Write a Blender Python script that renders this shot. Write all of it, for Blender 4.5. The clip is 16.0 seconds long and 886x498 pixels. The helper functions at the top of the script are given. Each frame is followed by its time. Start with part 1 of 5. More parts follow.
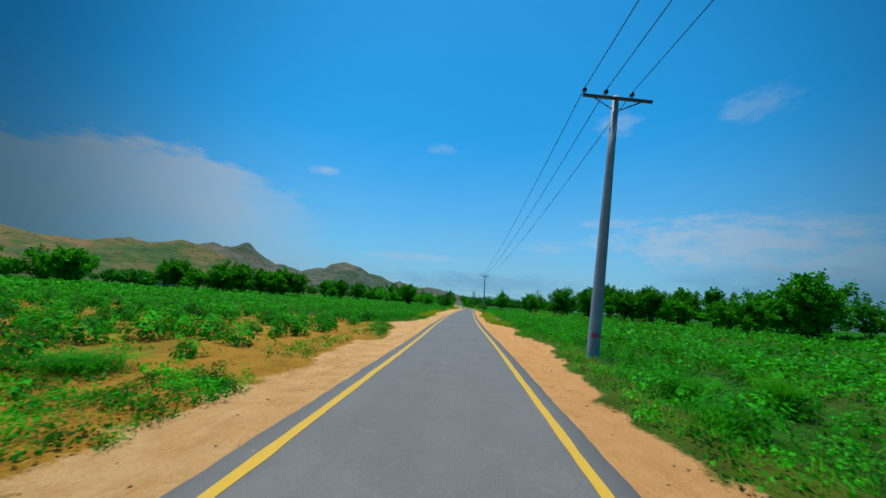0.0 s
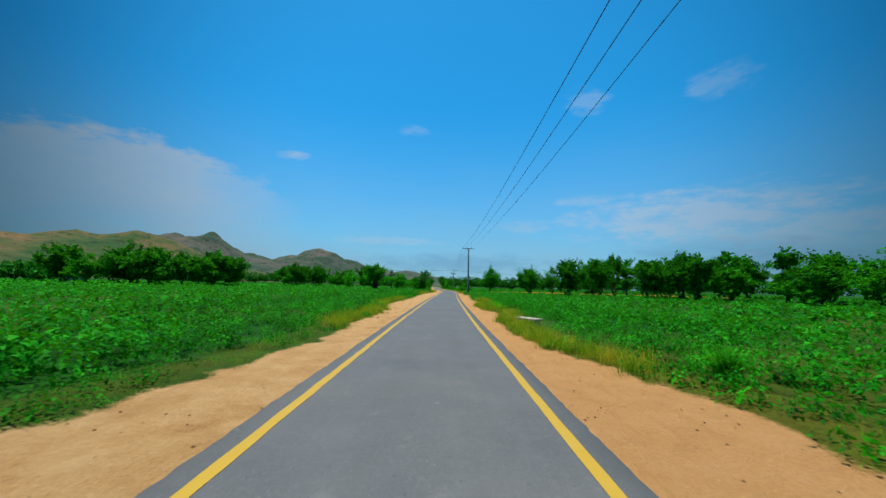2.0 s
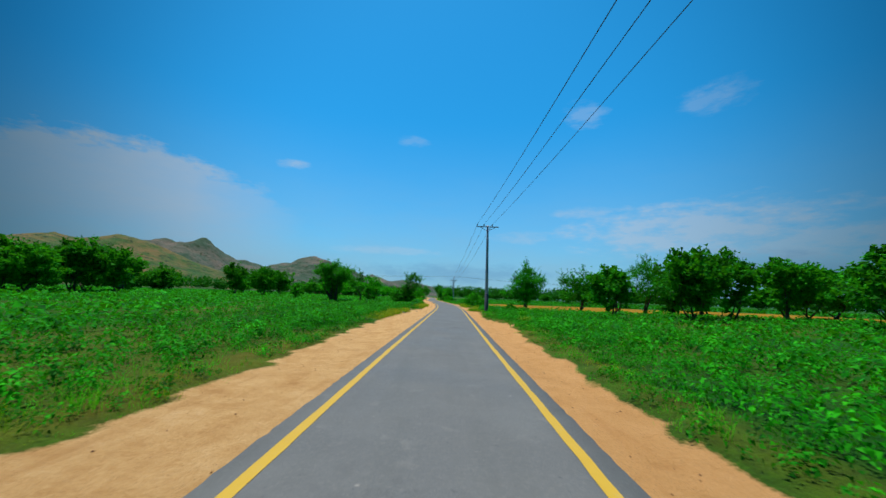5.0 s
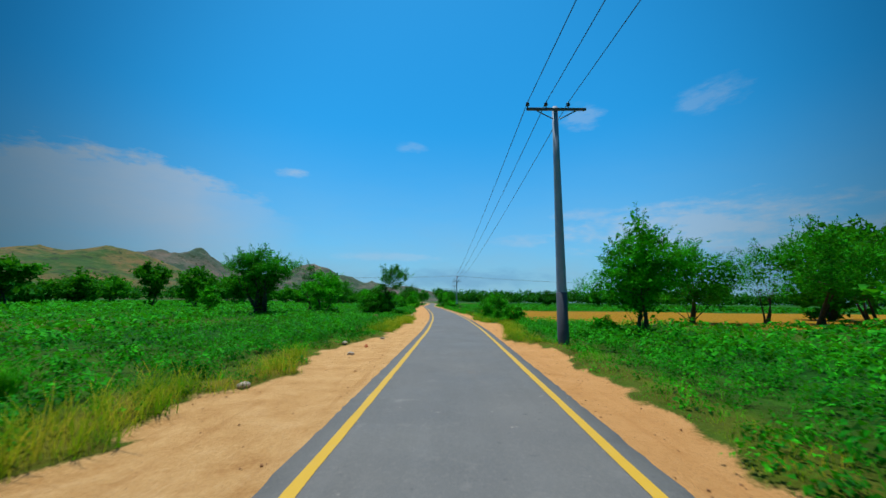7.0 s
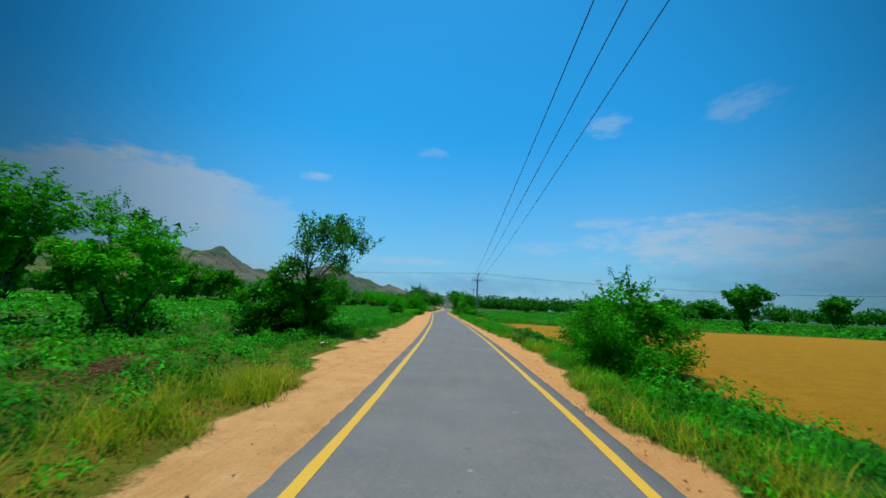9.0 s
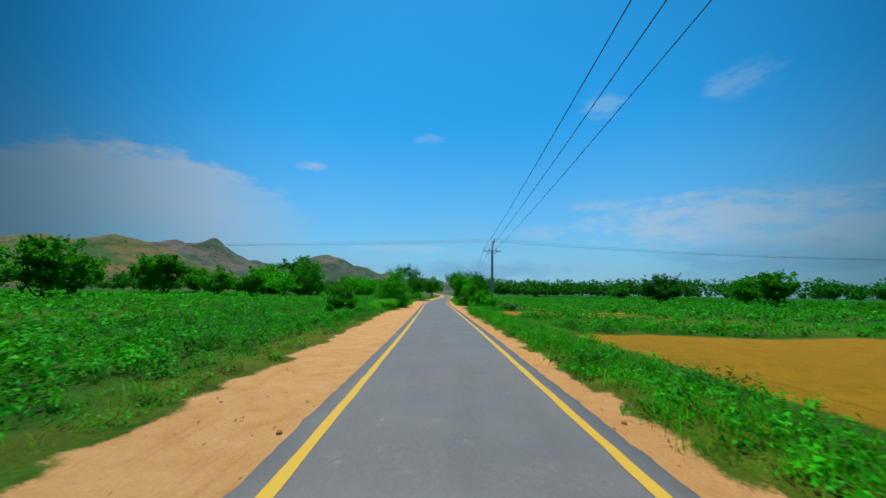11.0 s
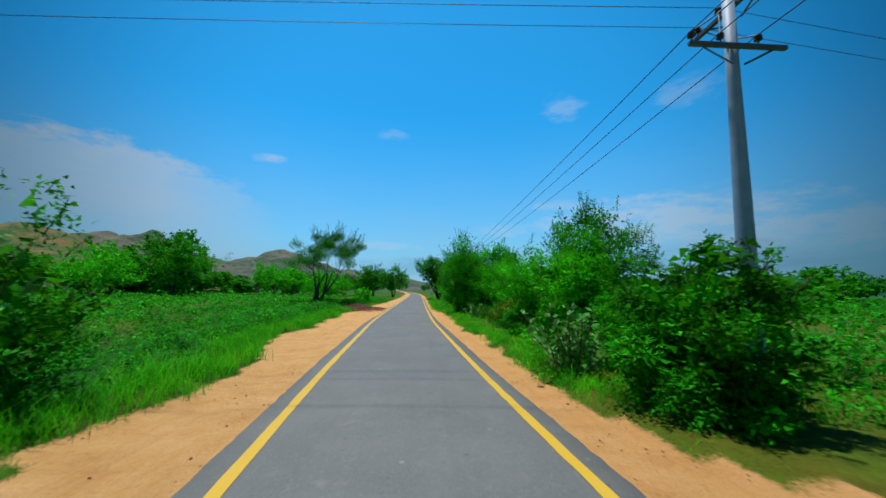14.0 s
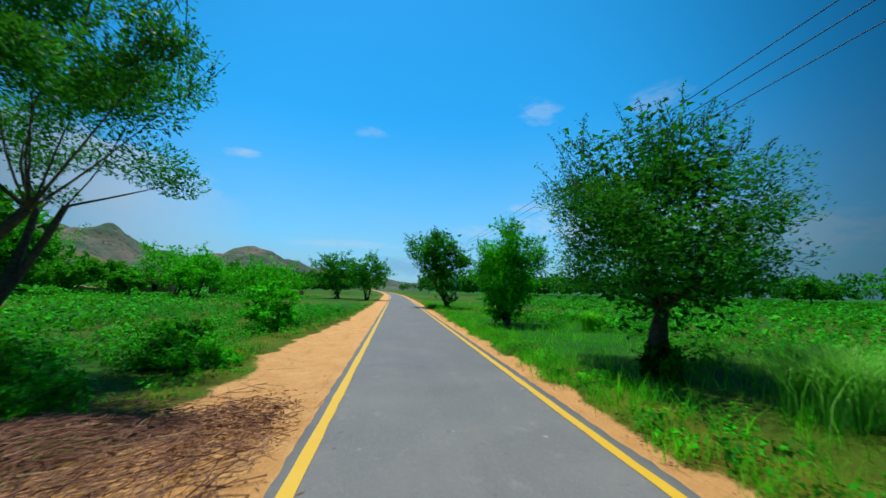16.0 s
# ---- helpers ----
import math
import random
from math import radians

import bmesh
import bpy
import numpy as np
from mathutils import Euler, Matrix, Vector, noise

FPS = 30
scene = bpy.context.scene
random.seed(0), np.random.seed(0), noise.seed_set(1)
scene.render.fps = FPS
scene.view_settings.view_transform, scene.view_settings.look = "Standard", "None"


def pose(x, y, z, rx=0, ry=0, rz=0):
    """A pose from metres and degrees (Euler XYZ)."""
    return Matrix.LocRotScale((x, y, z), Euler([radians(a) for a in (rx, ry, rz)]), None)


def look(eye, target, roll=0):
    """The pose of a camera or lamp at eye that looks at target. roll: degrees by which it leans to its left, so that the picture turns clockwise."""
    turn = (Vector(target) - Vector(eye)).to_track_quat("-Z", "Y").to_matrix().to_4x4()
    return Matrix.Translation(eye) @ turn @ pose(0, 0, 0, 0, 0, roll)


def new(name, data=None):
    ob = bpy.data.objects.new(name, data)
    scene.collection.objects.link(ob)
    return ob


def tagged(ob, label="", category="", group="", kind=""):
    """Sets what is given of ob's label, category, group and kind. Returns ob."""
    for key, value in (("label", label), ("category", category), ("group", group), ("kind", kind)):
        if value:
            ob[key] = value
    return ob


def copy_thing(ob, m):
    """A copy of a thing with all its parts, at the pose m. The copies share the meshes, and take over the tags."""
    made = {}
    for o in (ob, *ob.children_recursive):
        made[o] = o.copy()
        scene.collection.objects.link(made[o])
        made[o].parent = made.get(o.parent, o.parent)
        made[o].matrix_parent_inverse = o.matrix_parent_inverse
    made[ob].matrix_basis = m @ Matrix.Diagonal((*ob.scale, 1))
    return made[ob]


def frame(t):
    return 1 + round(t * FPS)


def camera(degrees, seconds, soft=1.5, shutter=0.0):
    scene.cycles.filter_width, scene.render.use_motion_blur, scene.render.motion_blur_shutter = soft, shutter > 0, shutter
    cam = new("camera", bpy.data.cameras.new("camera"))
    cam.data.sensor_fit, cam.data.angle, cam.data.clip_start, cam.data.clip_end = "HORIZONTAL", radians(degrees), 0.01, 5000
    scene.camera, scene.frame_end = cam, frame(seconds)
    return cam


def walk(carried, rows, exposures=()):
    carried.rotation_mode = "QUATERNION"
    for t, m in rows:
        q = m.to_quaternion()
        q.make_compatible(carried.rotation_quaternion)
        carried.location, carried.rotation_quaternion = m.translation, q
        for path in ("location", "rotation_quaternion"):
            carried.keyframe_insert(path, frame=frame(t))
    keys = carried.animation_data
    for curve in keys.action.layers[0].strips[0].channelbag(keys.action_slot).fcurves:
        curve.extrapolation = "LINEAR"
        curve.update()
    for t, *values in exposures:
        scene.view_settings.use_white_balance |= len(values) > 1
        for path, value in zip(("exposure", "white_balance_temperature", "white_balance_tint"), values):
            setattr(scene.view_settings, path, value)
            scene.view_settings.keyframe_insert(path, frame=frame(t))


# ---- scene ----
cam = camera(98.9, 16.0, 1.5, 0.07)
PATH = [
    (0.0, 0.251, -2.860, 1.516, 98.049, -3.910, 3.108),
    (0.5, 0.338, 3.215, 1.489, 97.276, -2.874, 2.810),
    (1.0, 0.470, 9.215, 1.495, 96.444, -1.936, 1.949),
    (1.5, 0.360, 15.179, 1.497, 95.912, -1.431, 0.832),
    (2.0, 0.165, 21.153, 1.489, 95.539, -1.377, -0.128),
    (2.5, 0.038, 27.181, 1.522, 95.666, -1.472, -0.587),
    (3.0, 0.068, 33.328, 1.516, 96.190, -1.756, -0.183),
    (3.5, 0.196, 39.648, 1.585, 96.748, -2.402, 0.360),
    (4.0, 0.358, 46.182, 1.567, 97.073, -2.800, 0.187),
    (6.5, 0.706, 80.094, 1.595, 97.089, -0.504, -1.633),
    (7.0, 0.953, 86.969, 1.597, 97.845, -0.582, -0.270),
    (7.5, 1.095, 93.817, 1.553, 98.879, -1.436, 0.871),
    (8.0, 1.278, 100.794, 1.575, 99.327, -2.499, 1.507),
    (8.5, 1.500, 107.712, 1.548, 99.331, -2.548, 2.168),
    (9.0, 1.574, 114.579, 1.558, 98.609, -2.490, 2.345),
    (9.5, 1.555, 121.436, 1.564, 97.892, -1.665, 2.413),
    (10.0, 1.416, 128.332, 1.569, 97.367, -0.951, 2.496),
    (12.5, -0.365, 163.377, 1.539, 95.734, -1.145, 1.666),
    (13.0, -0.754, 170.424, 1.585, 95.539, -1.233, 0.221),
    (13.5, -1.222, 177.499, 1.599, 95.809, -1.108, -1.625),
    (14.0, -1.747, 184.547, 1.595, 96.218, -0.746, -3.174),
    (14.5, -2.382, 191.573, 1.599, 96.289, -0.461, -4.538),
    (15.0, -3.053, 198.534, 1.610, 96.404, -0.676, -5.742),
    (15.5, -3.488, 205.464, 1.615, 96.409, -1.135, -6.704),
    (16.0, -3.569, 212.434, 1.595, 96.256, -1.186, -6.732),
]
walk(cam, [(r[0], pose(*r[1:])) for r in PATH], [(0.0, -0.22), (6.5, -0.18), (13.0, -0.14), (15.0, 0.0), (16.0, 0.04)])

# ---- world, sun, exposure ----
SUN_EL, SUN_AZ = 78.0, -40.0          # degrees; azimuth to the right of the road's heading
scene.view_settings.exposure = -0.25


def nd(tree, kind, **sets):
    n = tree.nodes.new(kind)
    for k, v in sets.items():
        n.inputs[k.replace("_", " ")].default_value = v
    return n


def mth(tree, op, a, b=None, c=None, clamp=False):
    n = tree.nodes.new("ShaderNodeMath")
    n.operation, n.use_clamp = op, clamp
    for i, v in enumerate((a, b, c)):
        if v is None:
            continue
        if isinstance(v, (int, float)):
            n.inputs[i].default_value = v
        else:
            tree.links.new(v, n.inputs[i])
    return n.outputs[0]


def mixc(tree, fac, a, b, mode="MIX"):
    n = tree.nodes.new("ShaderNodeMix")
    n.data_type, n.blend_type = "RGBA", mode
    for i, v in ((0, fac), (6, a), (7, b)):
        if isinstance(v, (int, float)):
            n.inputs[i].default_value = v
        elif isinstance(v, tuple):
            n.inputs[i].default_value = (*v, 1) if len(v) == 3 else v
        else:
            tree.links.new(v, n.inputs[i])
    return n.outputs[2]


def build_world():
    w = bpy.data.worlds.new("sky")
    scene.world = w
    w.use_nodes = True
    t = w.node_tree
    bg = t.nodes["Background"]
    sky = t.nodes.new("ShaderNodeTexSky")
    sky.sky_type, sky.sun_disc = "NISHITA", False
    sky.sun_elevation, sky.sun_rotation = radians(SUN_EL), radians(SUN_AZ)
    sky.air_density, sky.dust_density, sky.ozone_density = 1.0, 0.6, 3.0
    hue = nd(t, "ShaderNodeHueSaturation", Saturation=1.15, Value=1.0)
    t.links.new(mixc(t, 1.0, sky.outputs[0], (0.68, 1.38, 1.66), "MULTIPLY"), hue.inputs["Color"])
    co = t.nodes.new("ShaderNodeTexCoord").outputs["Generated"]
    sep = t.nodes.new("ShaderNodeSeparateXYZ")
    t.links.new(co, sep.inputs[0])
    x, y, z = sep.outputs
    az = mth(t, "MULTIPLY", mth(t, "ARCTAN2", x, y), 57.3)
    el = mth(t, "MULTIPLY", mth(t, "ARCSINE", z), 57.3)
    # stretched noise, finer towards the horizon
    comb = t.nodes.new("ShaderNodeCombineXYZ")
    t.links.new(mth(t, "MULTIPLY", az, 0.06), comb.inputs[0])
    t.links.new(mth(t, "MULTIPLY", el, 0.17), comb.inputs[1])
    n1 = nd(t, "ShaderNodeTexNoise", Scale=1.0, Detail=7.0, Roughness=0.6)
    n2 = nd(t, "ShaderNodeTexNoise", Scale=4.0, Detail=6.0, Roughness=0.65)
    for n in (n1, n2):
        t.links.new(comb.outputs[0], n.inputs["Vector"])
    f1, f2 = n1.outputs[0], n2.outputs[0]
    # low haze towards the horizon
    haze = mth(t, "POWER", mth(t, "SUBTRACT", 1.0, mth(t, "DIVIDE", el, 26.0), clamp=True), 1.6)
    haze = mth(t, "MULTIPLY", haze, mth(t, "ADD", 0.45, mth(t, "MULTIPLY", f1, 0.9)), clamp=True)
    # long bank of cloud with a clear upper edge
    a2 = mth(t, "ADD", az, 40.0)
    edge = mth(t, "SUBTRACT", 17.2, mth(t, "MULTIPLY", mth(t, "MULTIPLY", a2, a2), 0.013))
    edge = mth(t, "SUBTRACT", edge, mth(t, "MULTIPLY", mth(t, "MAXIMUM", a2, 0.0), 0.06))
    edge = mth(t, "ADD", edge, mth(t, "MULTIPLY", mth(t, "SUBTRACT", f2, 0.5), 6.5))
    bank = mth(t, "DIVIDE", mth(t, "SUBTRACT", edge, el), 1.6, clamp=True)
    fade = mth(t, "SUBTRACT", 1.0, mth(t, "DIVIDE", mth(t, "ADD", az, 34.0), 14.0, clamp=True))
    low = mth(t, "ADD", 0.35, mth(t, "DIVIDE", el, 24.0), clamp=True)
    cover = mth(t, "MULTIPLY", mth(t, "MULTIPLY", bank, fade), mth(t, "MULTIPLY", low, mth(t, "ADD", 0.28, mth(t, "MULTIPLY", f1, 0.95))))

    def puff(a0, e0, ra, re, amount):
        da = mth(t, "DIVIDE", mth(t, "SUBTRACT", az, a0), ra)
        de = mth(t, "DIVIDE", mth(t, "SUBTRACT", el, e0), re)
        r = mth(t, "ADD", mth(t, "MULTIPLY", da, da), mth(t, "MULTIPLY", de, de))
        r = mth(t, "SUBTRACT", 1.0, mth(t, "ADD", r, mth(t, "MULTIPLY", mth(t, "SUBTRACT", f2, 0.5), 3.4)), clamp=True)
        return mth(t, "MULTIPLY", mth(t, "POWER", r, 1.5), amount)
    for p in ((-22.3, 17.6, 2.6, 0.8, 0.5), (37.2, 25.0, 4.6, 2.0, 0.24), (21.2, 25.8, 3.6, 2.0, 0.28),
              (-5.1, 22.7, 3.2, 0.9, 0.2), (21.0, 12.4, 5.0, 1.0, 0.35), (34.0, 9.5, 19.0, 4.2, 0.6), (46.0, 7.0, 16.0, 3.4, 0.5),
              (12.0, 9.0, 5.0, 1.1, 0.3), (-8.0, 6.5, 9.0, 0.8, 0.3)):
        cover = mth(t, "MAXIMUM", cover, puff(*p))
    # slate blue strip of far cloud just over the horizon
    col = mixc(t, haze, mixc(t, 1.0, hue.outputs[0], (0.18, 1.1, 1.95), "ADD"), (3.0, 5.3, 7.4))
    col = mixc(t, cover, col, (5.2, 6.6, 8.2))
    strip = mth(t, "MULTIPLY", puff(2.0, 3.4, 17.0, 1.8, 0.55), mth(t, "ADD", 0.4, f2))
    strip = mth(t, "MAXIMUM", strip, mth(t, "MULTIPLY", puff(38.0, 4.2, 14.0, 2.8, 0.6), mth(t, "ADD", 0.2, f1)))
    col = mixc(t, strip, col, (1.5, 3.6, 6.4))
    # lens vignetting put into the sky's colour: brightest ahead, darker towards the view's edges
    to_ahead = t.nodes.new("ShaderNodeVectorMath")
    to_ahead.operation = "DOT_PRODUCT"
    t.links.new(co, to_ahead.inputs[0])
    to_ahead.inputs[1].default_value = (math.sin(radians(2)) * math.cos(radians(18)), math.cos(radians(2)) * math.cos(radians(18)), math.sin(radians(18)))
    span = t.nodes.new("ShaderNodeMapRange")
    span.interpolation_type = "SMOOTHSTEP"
    t.links.new(to_ahead.outputs["Value"], span.inputs[0])
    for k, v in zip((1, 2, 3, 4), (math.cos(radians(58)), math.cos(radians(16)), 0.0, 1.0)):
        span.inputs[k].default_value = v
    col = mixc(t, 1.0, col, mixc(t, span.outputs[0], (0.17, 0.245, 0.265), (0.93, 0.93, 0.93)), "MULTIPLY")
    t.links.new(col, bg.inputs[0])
    bg.inputs[1].default_value = 0.102


build_world()
sun = new("sun", bpy.data.lights.new("sun", "SUN"))
sun.data.energy, sun.data.angle, sun.data.color = 4.9, radians(1.4), (1.0, 0.95, 0.85)
sx = math.sin(radians(SUN_AZ)) * math.cos(radians(SUN_EL))
sy = math.cos(radians(SUN_AZ)) * math.cos(radians(SUN_EL))
sun.matrix_world = look((sx * 300, 60 + sy * 300, math.sin(radians(SUN_EL)) * 300), (0, 60, 0))

# ---- materials ----


def material(name):
    m = bpy.data.materials.new(name)
    m.use_nodes = True
    return m, m.node_tree, m.node_tree.nodes["Principled BSDF"]


def tex_noise(t, scale, detail=4.0, rough=0.55, vec=None):
    n = nd(t, "ShaderNodeTexNoise", Scale=scale, Detail=detail, Roughness=rough)
    if vec is None:
        vec = t.nodes.new("ShaderNodeNewGeometry").outputs["Position"]
    t.links.new(vec, n.inputs["Vector"])
    return n.outputs[0]


def ramp(t, fac, stops):
    n = t.nodes.new("ShaderNodeValToRGB")
    e = n.color_ramp.elements
    while len(e) < len(stops):
        e.new(0.5)
    for el, (p, c) in zip(e, stops):
        el.position, el.color = p, (*c, 1) if isinstance(c, tuple) else (c, c, c, 1)
    t.links.new(fac, n.inputs[0])
    return n.outputs[0]


def bump(t, p, height, strength, dist):
    b = nd(t, "ShaderNodeBump", Strength=strength, Distance=dist)
    t.links.new(height, b.inputs["Height"])
    t.links.new(b.outputs[0], p.inputs["Normal"])


def leaf_material(name, dark, mid, light, gloss=0.45, through_light=0.22):
    m, t, p = material(name)
    isl = t.nodes.new("ShaderNodeNewGeometry").outputs["Random Per Island"]
    rnd = t.nodes.new("ShaderNodeObjectInfo").outputs["Random"]
    # clump-sized light and dark tones put in the colour to suggest shaded depth
    patch = mth(t, "MULTIPLY", mth(t, "SUBTRACT", tex_noise(t, 1.7, 3.0), 0.30), 2.5, clamp=True)
    f = mth(t, "ADD", mth(t, "MULTIPLY", isl, 0.28), mth(t, "MULTIPLY", patch, 0.72))
    f = mth(t, "ADD", f, mth(t, "MULTIPLY", mth(t, "SUBTRACT", rnd, 0.5), 0.2))
    col = ramp(t, f, [(0.18, dark), (0.5, mid), (0.85, light)])
    t.links.new(col, p.inputs["Base Color"])
    p.inputs["Roughness"].default_value = gloss
    p.inputs["Specular IOR Level"].default_value = 0.06
    tr = t.nodes.new("ShaderNodeBsdfTranslucent")
    t.links.new(mixc(t, 0.6, col, (0.10, 0.55, 0.006)), tr.inputs[0])
    mx = t.nodes.new("ShaderNodeMixShader")
    mx.inputs[0].default_value = through_light
    t.links.new(p.outputs[0], mx.inputs[1])
    t.links.new(tr.outputs[0], mx.inputs[2])
    t.links.new(mx.outputs[0], t.nodes["Material Output"].inputs[0])
    return m


CROP = leaf_material("crop_leaf", (0.003, 0.06, 0.002), (0.008, 0.24, 0.004), (0.035, 0.52, 0.008), 0.6)
TREE = leaf_material("tree_leaf", (0.002, 0.036, 0.002), (0.011, 0.24, 0.004), (0.045, 0.58, 0.008), 0.6, 0.22)
BRIGHT = leaf_material("thorn_leaf", (0.003, 0.07, 0.002), (0.020, 0.42, 0.005), (0.08, 0.76, 0.010), 0.6, 0.28)
GREY_LEAF = leaf_material("airy_leaf", (0.004, 0.035, 0.008), (0.02, 0.20, 0.026), (0.07, 0.46, 0.045), 0.5)
FAR = leaf_material("far_leaf", (0.004, 0.055, 0.003), (0.013, 0.22, 0.006), (0.045, 0.46, 0.010), 0.7, 0.28)
YELLOW_LEAF = leaf_material("yellowing_leaf", (0.03, 0.10, 0.005), (0.10, 0.22, 0.01), (0.28, 0.32, 0.02), 0.5)
MILK = leaf_material("milkweed_leaf", (0.04, 0.17, 0.03), (0.09, 0.30, 0.07), (0.20, 0.44, 0.14), 0.4, 0.2)
GRASS = leaf_material("grass_blade", (0.010, 0.17, 0.003), (0.035, 0.44, 0.005), (0.15, 0.62, 0.010), 0.6, 0.28)
PALE_GRASS = leaf_material("pale_grass_blade", (0.06, 0.30, 0.03), (0.16, 0.52, 0.07), (0.34, 0.70, 0.16), 0.5, 0.35)
DARK_TREE = leaf_material("dark_tree_leaf", (0.002, 0.032, 0.006), (0.008, 0.15, 0.012), (0.035, 0.40, 0.03), 0.5, 0.2)
DRY = leaf_material("dry_grass", (0.08, 0.22, 0.005), (0.29, 0.35, 0.012), (0.56, 0.44, 0.03), 0.6, 0.3)


def bark_material():
    m, t, p = material("bark")
    n = tex_noise(t, 14.0, 6.0)
    t.links.new(ramp(t, n, [(0.3, (0.035, 0.026, 0.018)), (0.7, (0.11, 0.085, 0.06))]), p.inputs["Base Color"])
    p.inputs["Roughness"].default_value = 0.9
    bump(t, p, n, 0.6, 0.02)
    return m


def twig_material():
    m, t, p = material("dry_twig")
    isl = t.nodes.new("ShaderNodeNewGeometry").outputs["Random Per Island"]
    t.links.new(ramp(t, isl, [(0.0, (0.07, 0.028, 0.020)), (0.6, (0.22, 0.10, 0.068)), (0.9, (0.30, 0.16, 0.10)), (1.0, (0.46, 0.33, 0.21))]), p.inputs["Base Color"])
    p.inputs["Roughness"].default_value = 0.85
    return m


def asphalt_material():
    m, t, p = material("asphalt")
    big = tex_noise(t, 0.35, 5.0, 0.6)
    mid = tex_noise(t, 2.2, 6.0, 0.7)
    fine = tex_noise(t, 120.0, 2.0, 0.6)
    base = ramp(t, fine, [(0.25, (0.086, 0.088, 0.084)), (0.75, (0.165, 0.166, 0.156))])
    base = mixc(t, mth(t, "MULTIPLY", mth(t, "SUBTRACT", big, 0.35), 1.1, clamp=True), base, (0.176, 0.176, 0.164))
    dust = mth(t, "MULTIPLY", mth(t, "SUBTRACT", mid, 0.58), 7.0, clamp=True)
    base = mixc(t, mth(t, "MULTIPLY", dust, 0.5), base, (0.258, 0.247, 0.217))
    fade = mth(t, "MULTIPLY", mth(t, "SUBTRACT", tex_noise(t, 0.9, 3.0), 0.45), 3.0, clamp=True)
    base = mixc(t, mth(t, "MULTIPLY", fade, 0.35), base, (0.205, 0.205, 0.186))
    old = mth(t, "MULTIPLY", mth(t, "SUBTRACT", tex_noise(t, 0.55, 6.0, 0.7), 0.56), 6.0, clamp=True)
    base = mixc(t, mth(t, "MULTIPLY", old, 0.4), base, (0.057, 0.059, 0.061))
    geo = t.nodes.new("ShaderNodeNewGeometry").outputs["Position"]
    squeeze = t.nodes.new("ShaderNodeVectorMath")
    squeeze.operation = "MULTIPLY"
    t.links.new(geo, squeeze.inputs[0])
    squeeze.inputs[1].default_value = (2.6, 0.10, 1.0)
    lane = mth(t, "MULTIPLY", mth(t, "SUBTRACT", tex_noise(t, 1.0, 4.0, 0.6, squeeze.outputs[0]), 0.45), 3.0, clamp=True)
    base = mixc(t, mth(t, "MULTIPLY", lane, 0.4), base, (0.10, 0.103, 0.092))
    speck = mth(t, "MULTIPLY", mth(t, "SUBTRACT", tex_noise(t, 26.0, 3.0, 0.7), 0.52), 5.0, clamp=True)
    base = mixc(t, mth(t, "MULTIPLY", speck, 0.4), base, (0.23, 0.225, 0.20))
    chip = mth(t, "MULTIPLY", mth(t, "SUBTRACT", tex_noise(t, 5.0, 2.0), 0.72), 14.0, clamp=True)
    base = mixc(t, mth(t, "MULTIPLY", chip, 0.55), base, (0.42, 0.38, 0.33))
    rust = mth(t, "MULTIPLY", mth(t, "SUBTRACT", tex_noise(t, 0.8, 5.0, 0.7), 0.62), 6.0, clamp=True)
    base = mixc(t, mth(t, "MULTIPLY", rust, 0.4), base, (0.26, 0.19, 0.14))
    spots = mth(t, "MULTIPLY", mth(t, "SUBTRACT", tex_noise(t, 9.0, 3.0), 0.66), 9.0, clamp=True)
    base = mixc(t, mth(t, "MULTIPLY", spots, 0.5), base, (0.038, 0.04, 0.046))
    base = mixc(t, 1.0, base, (0.95, 1.0, 1.08), "MULTIPLY")
    t.links.new(base, p.inputs["Base Color"])
    t.links.new(ramp(t, big, [(0.3, 0.62), (0.7, 0.85)]), p.inputs["Roughness"])
    p.inputs["Specular IOR Level"].default_value = 0.35
    bump(t, p, mth(t, "ADD", fine, mth(t, "MULTIPLY", mid, 0.6)), 0.35, 0.006)
    return m


def paint_material():
    m, t, p = material("road_paint")
    n = tex_noise(t, 3.0, 7.0, 0.7)
    f = tex_noise(t, 60.0, 3.0)
    wear = mth(t, "MULTIPLY", mth(t, "SUBTRACT", mth(t, "ADD", mth(t, "MULTIPLY", n, 0.7), mth(t, "MULTIPLY", f, 0.3)), 0.56), 6.0, clamp=True)
    col = mixc(t, n, (0.52, 0.32, 0.008), (0.60, 0.39, 0.016))
    t.links.new(mixc(t, mth(t, "MULTIPLY", wear, 0.75), col, (0.40, 0.32, 0.18)), p.inputs["Base Color"])
    p.inputs["Roughness"].default_value = 0.6
    bump(t, p, f, 0.2, 0.004)
    return m


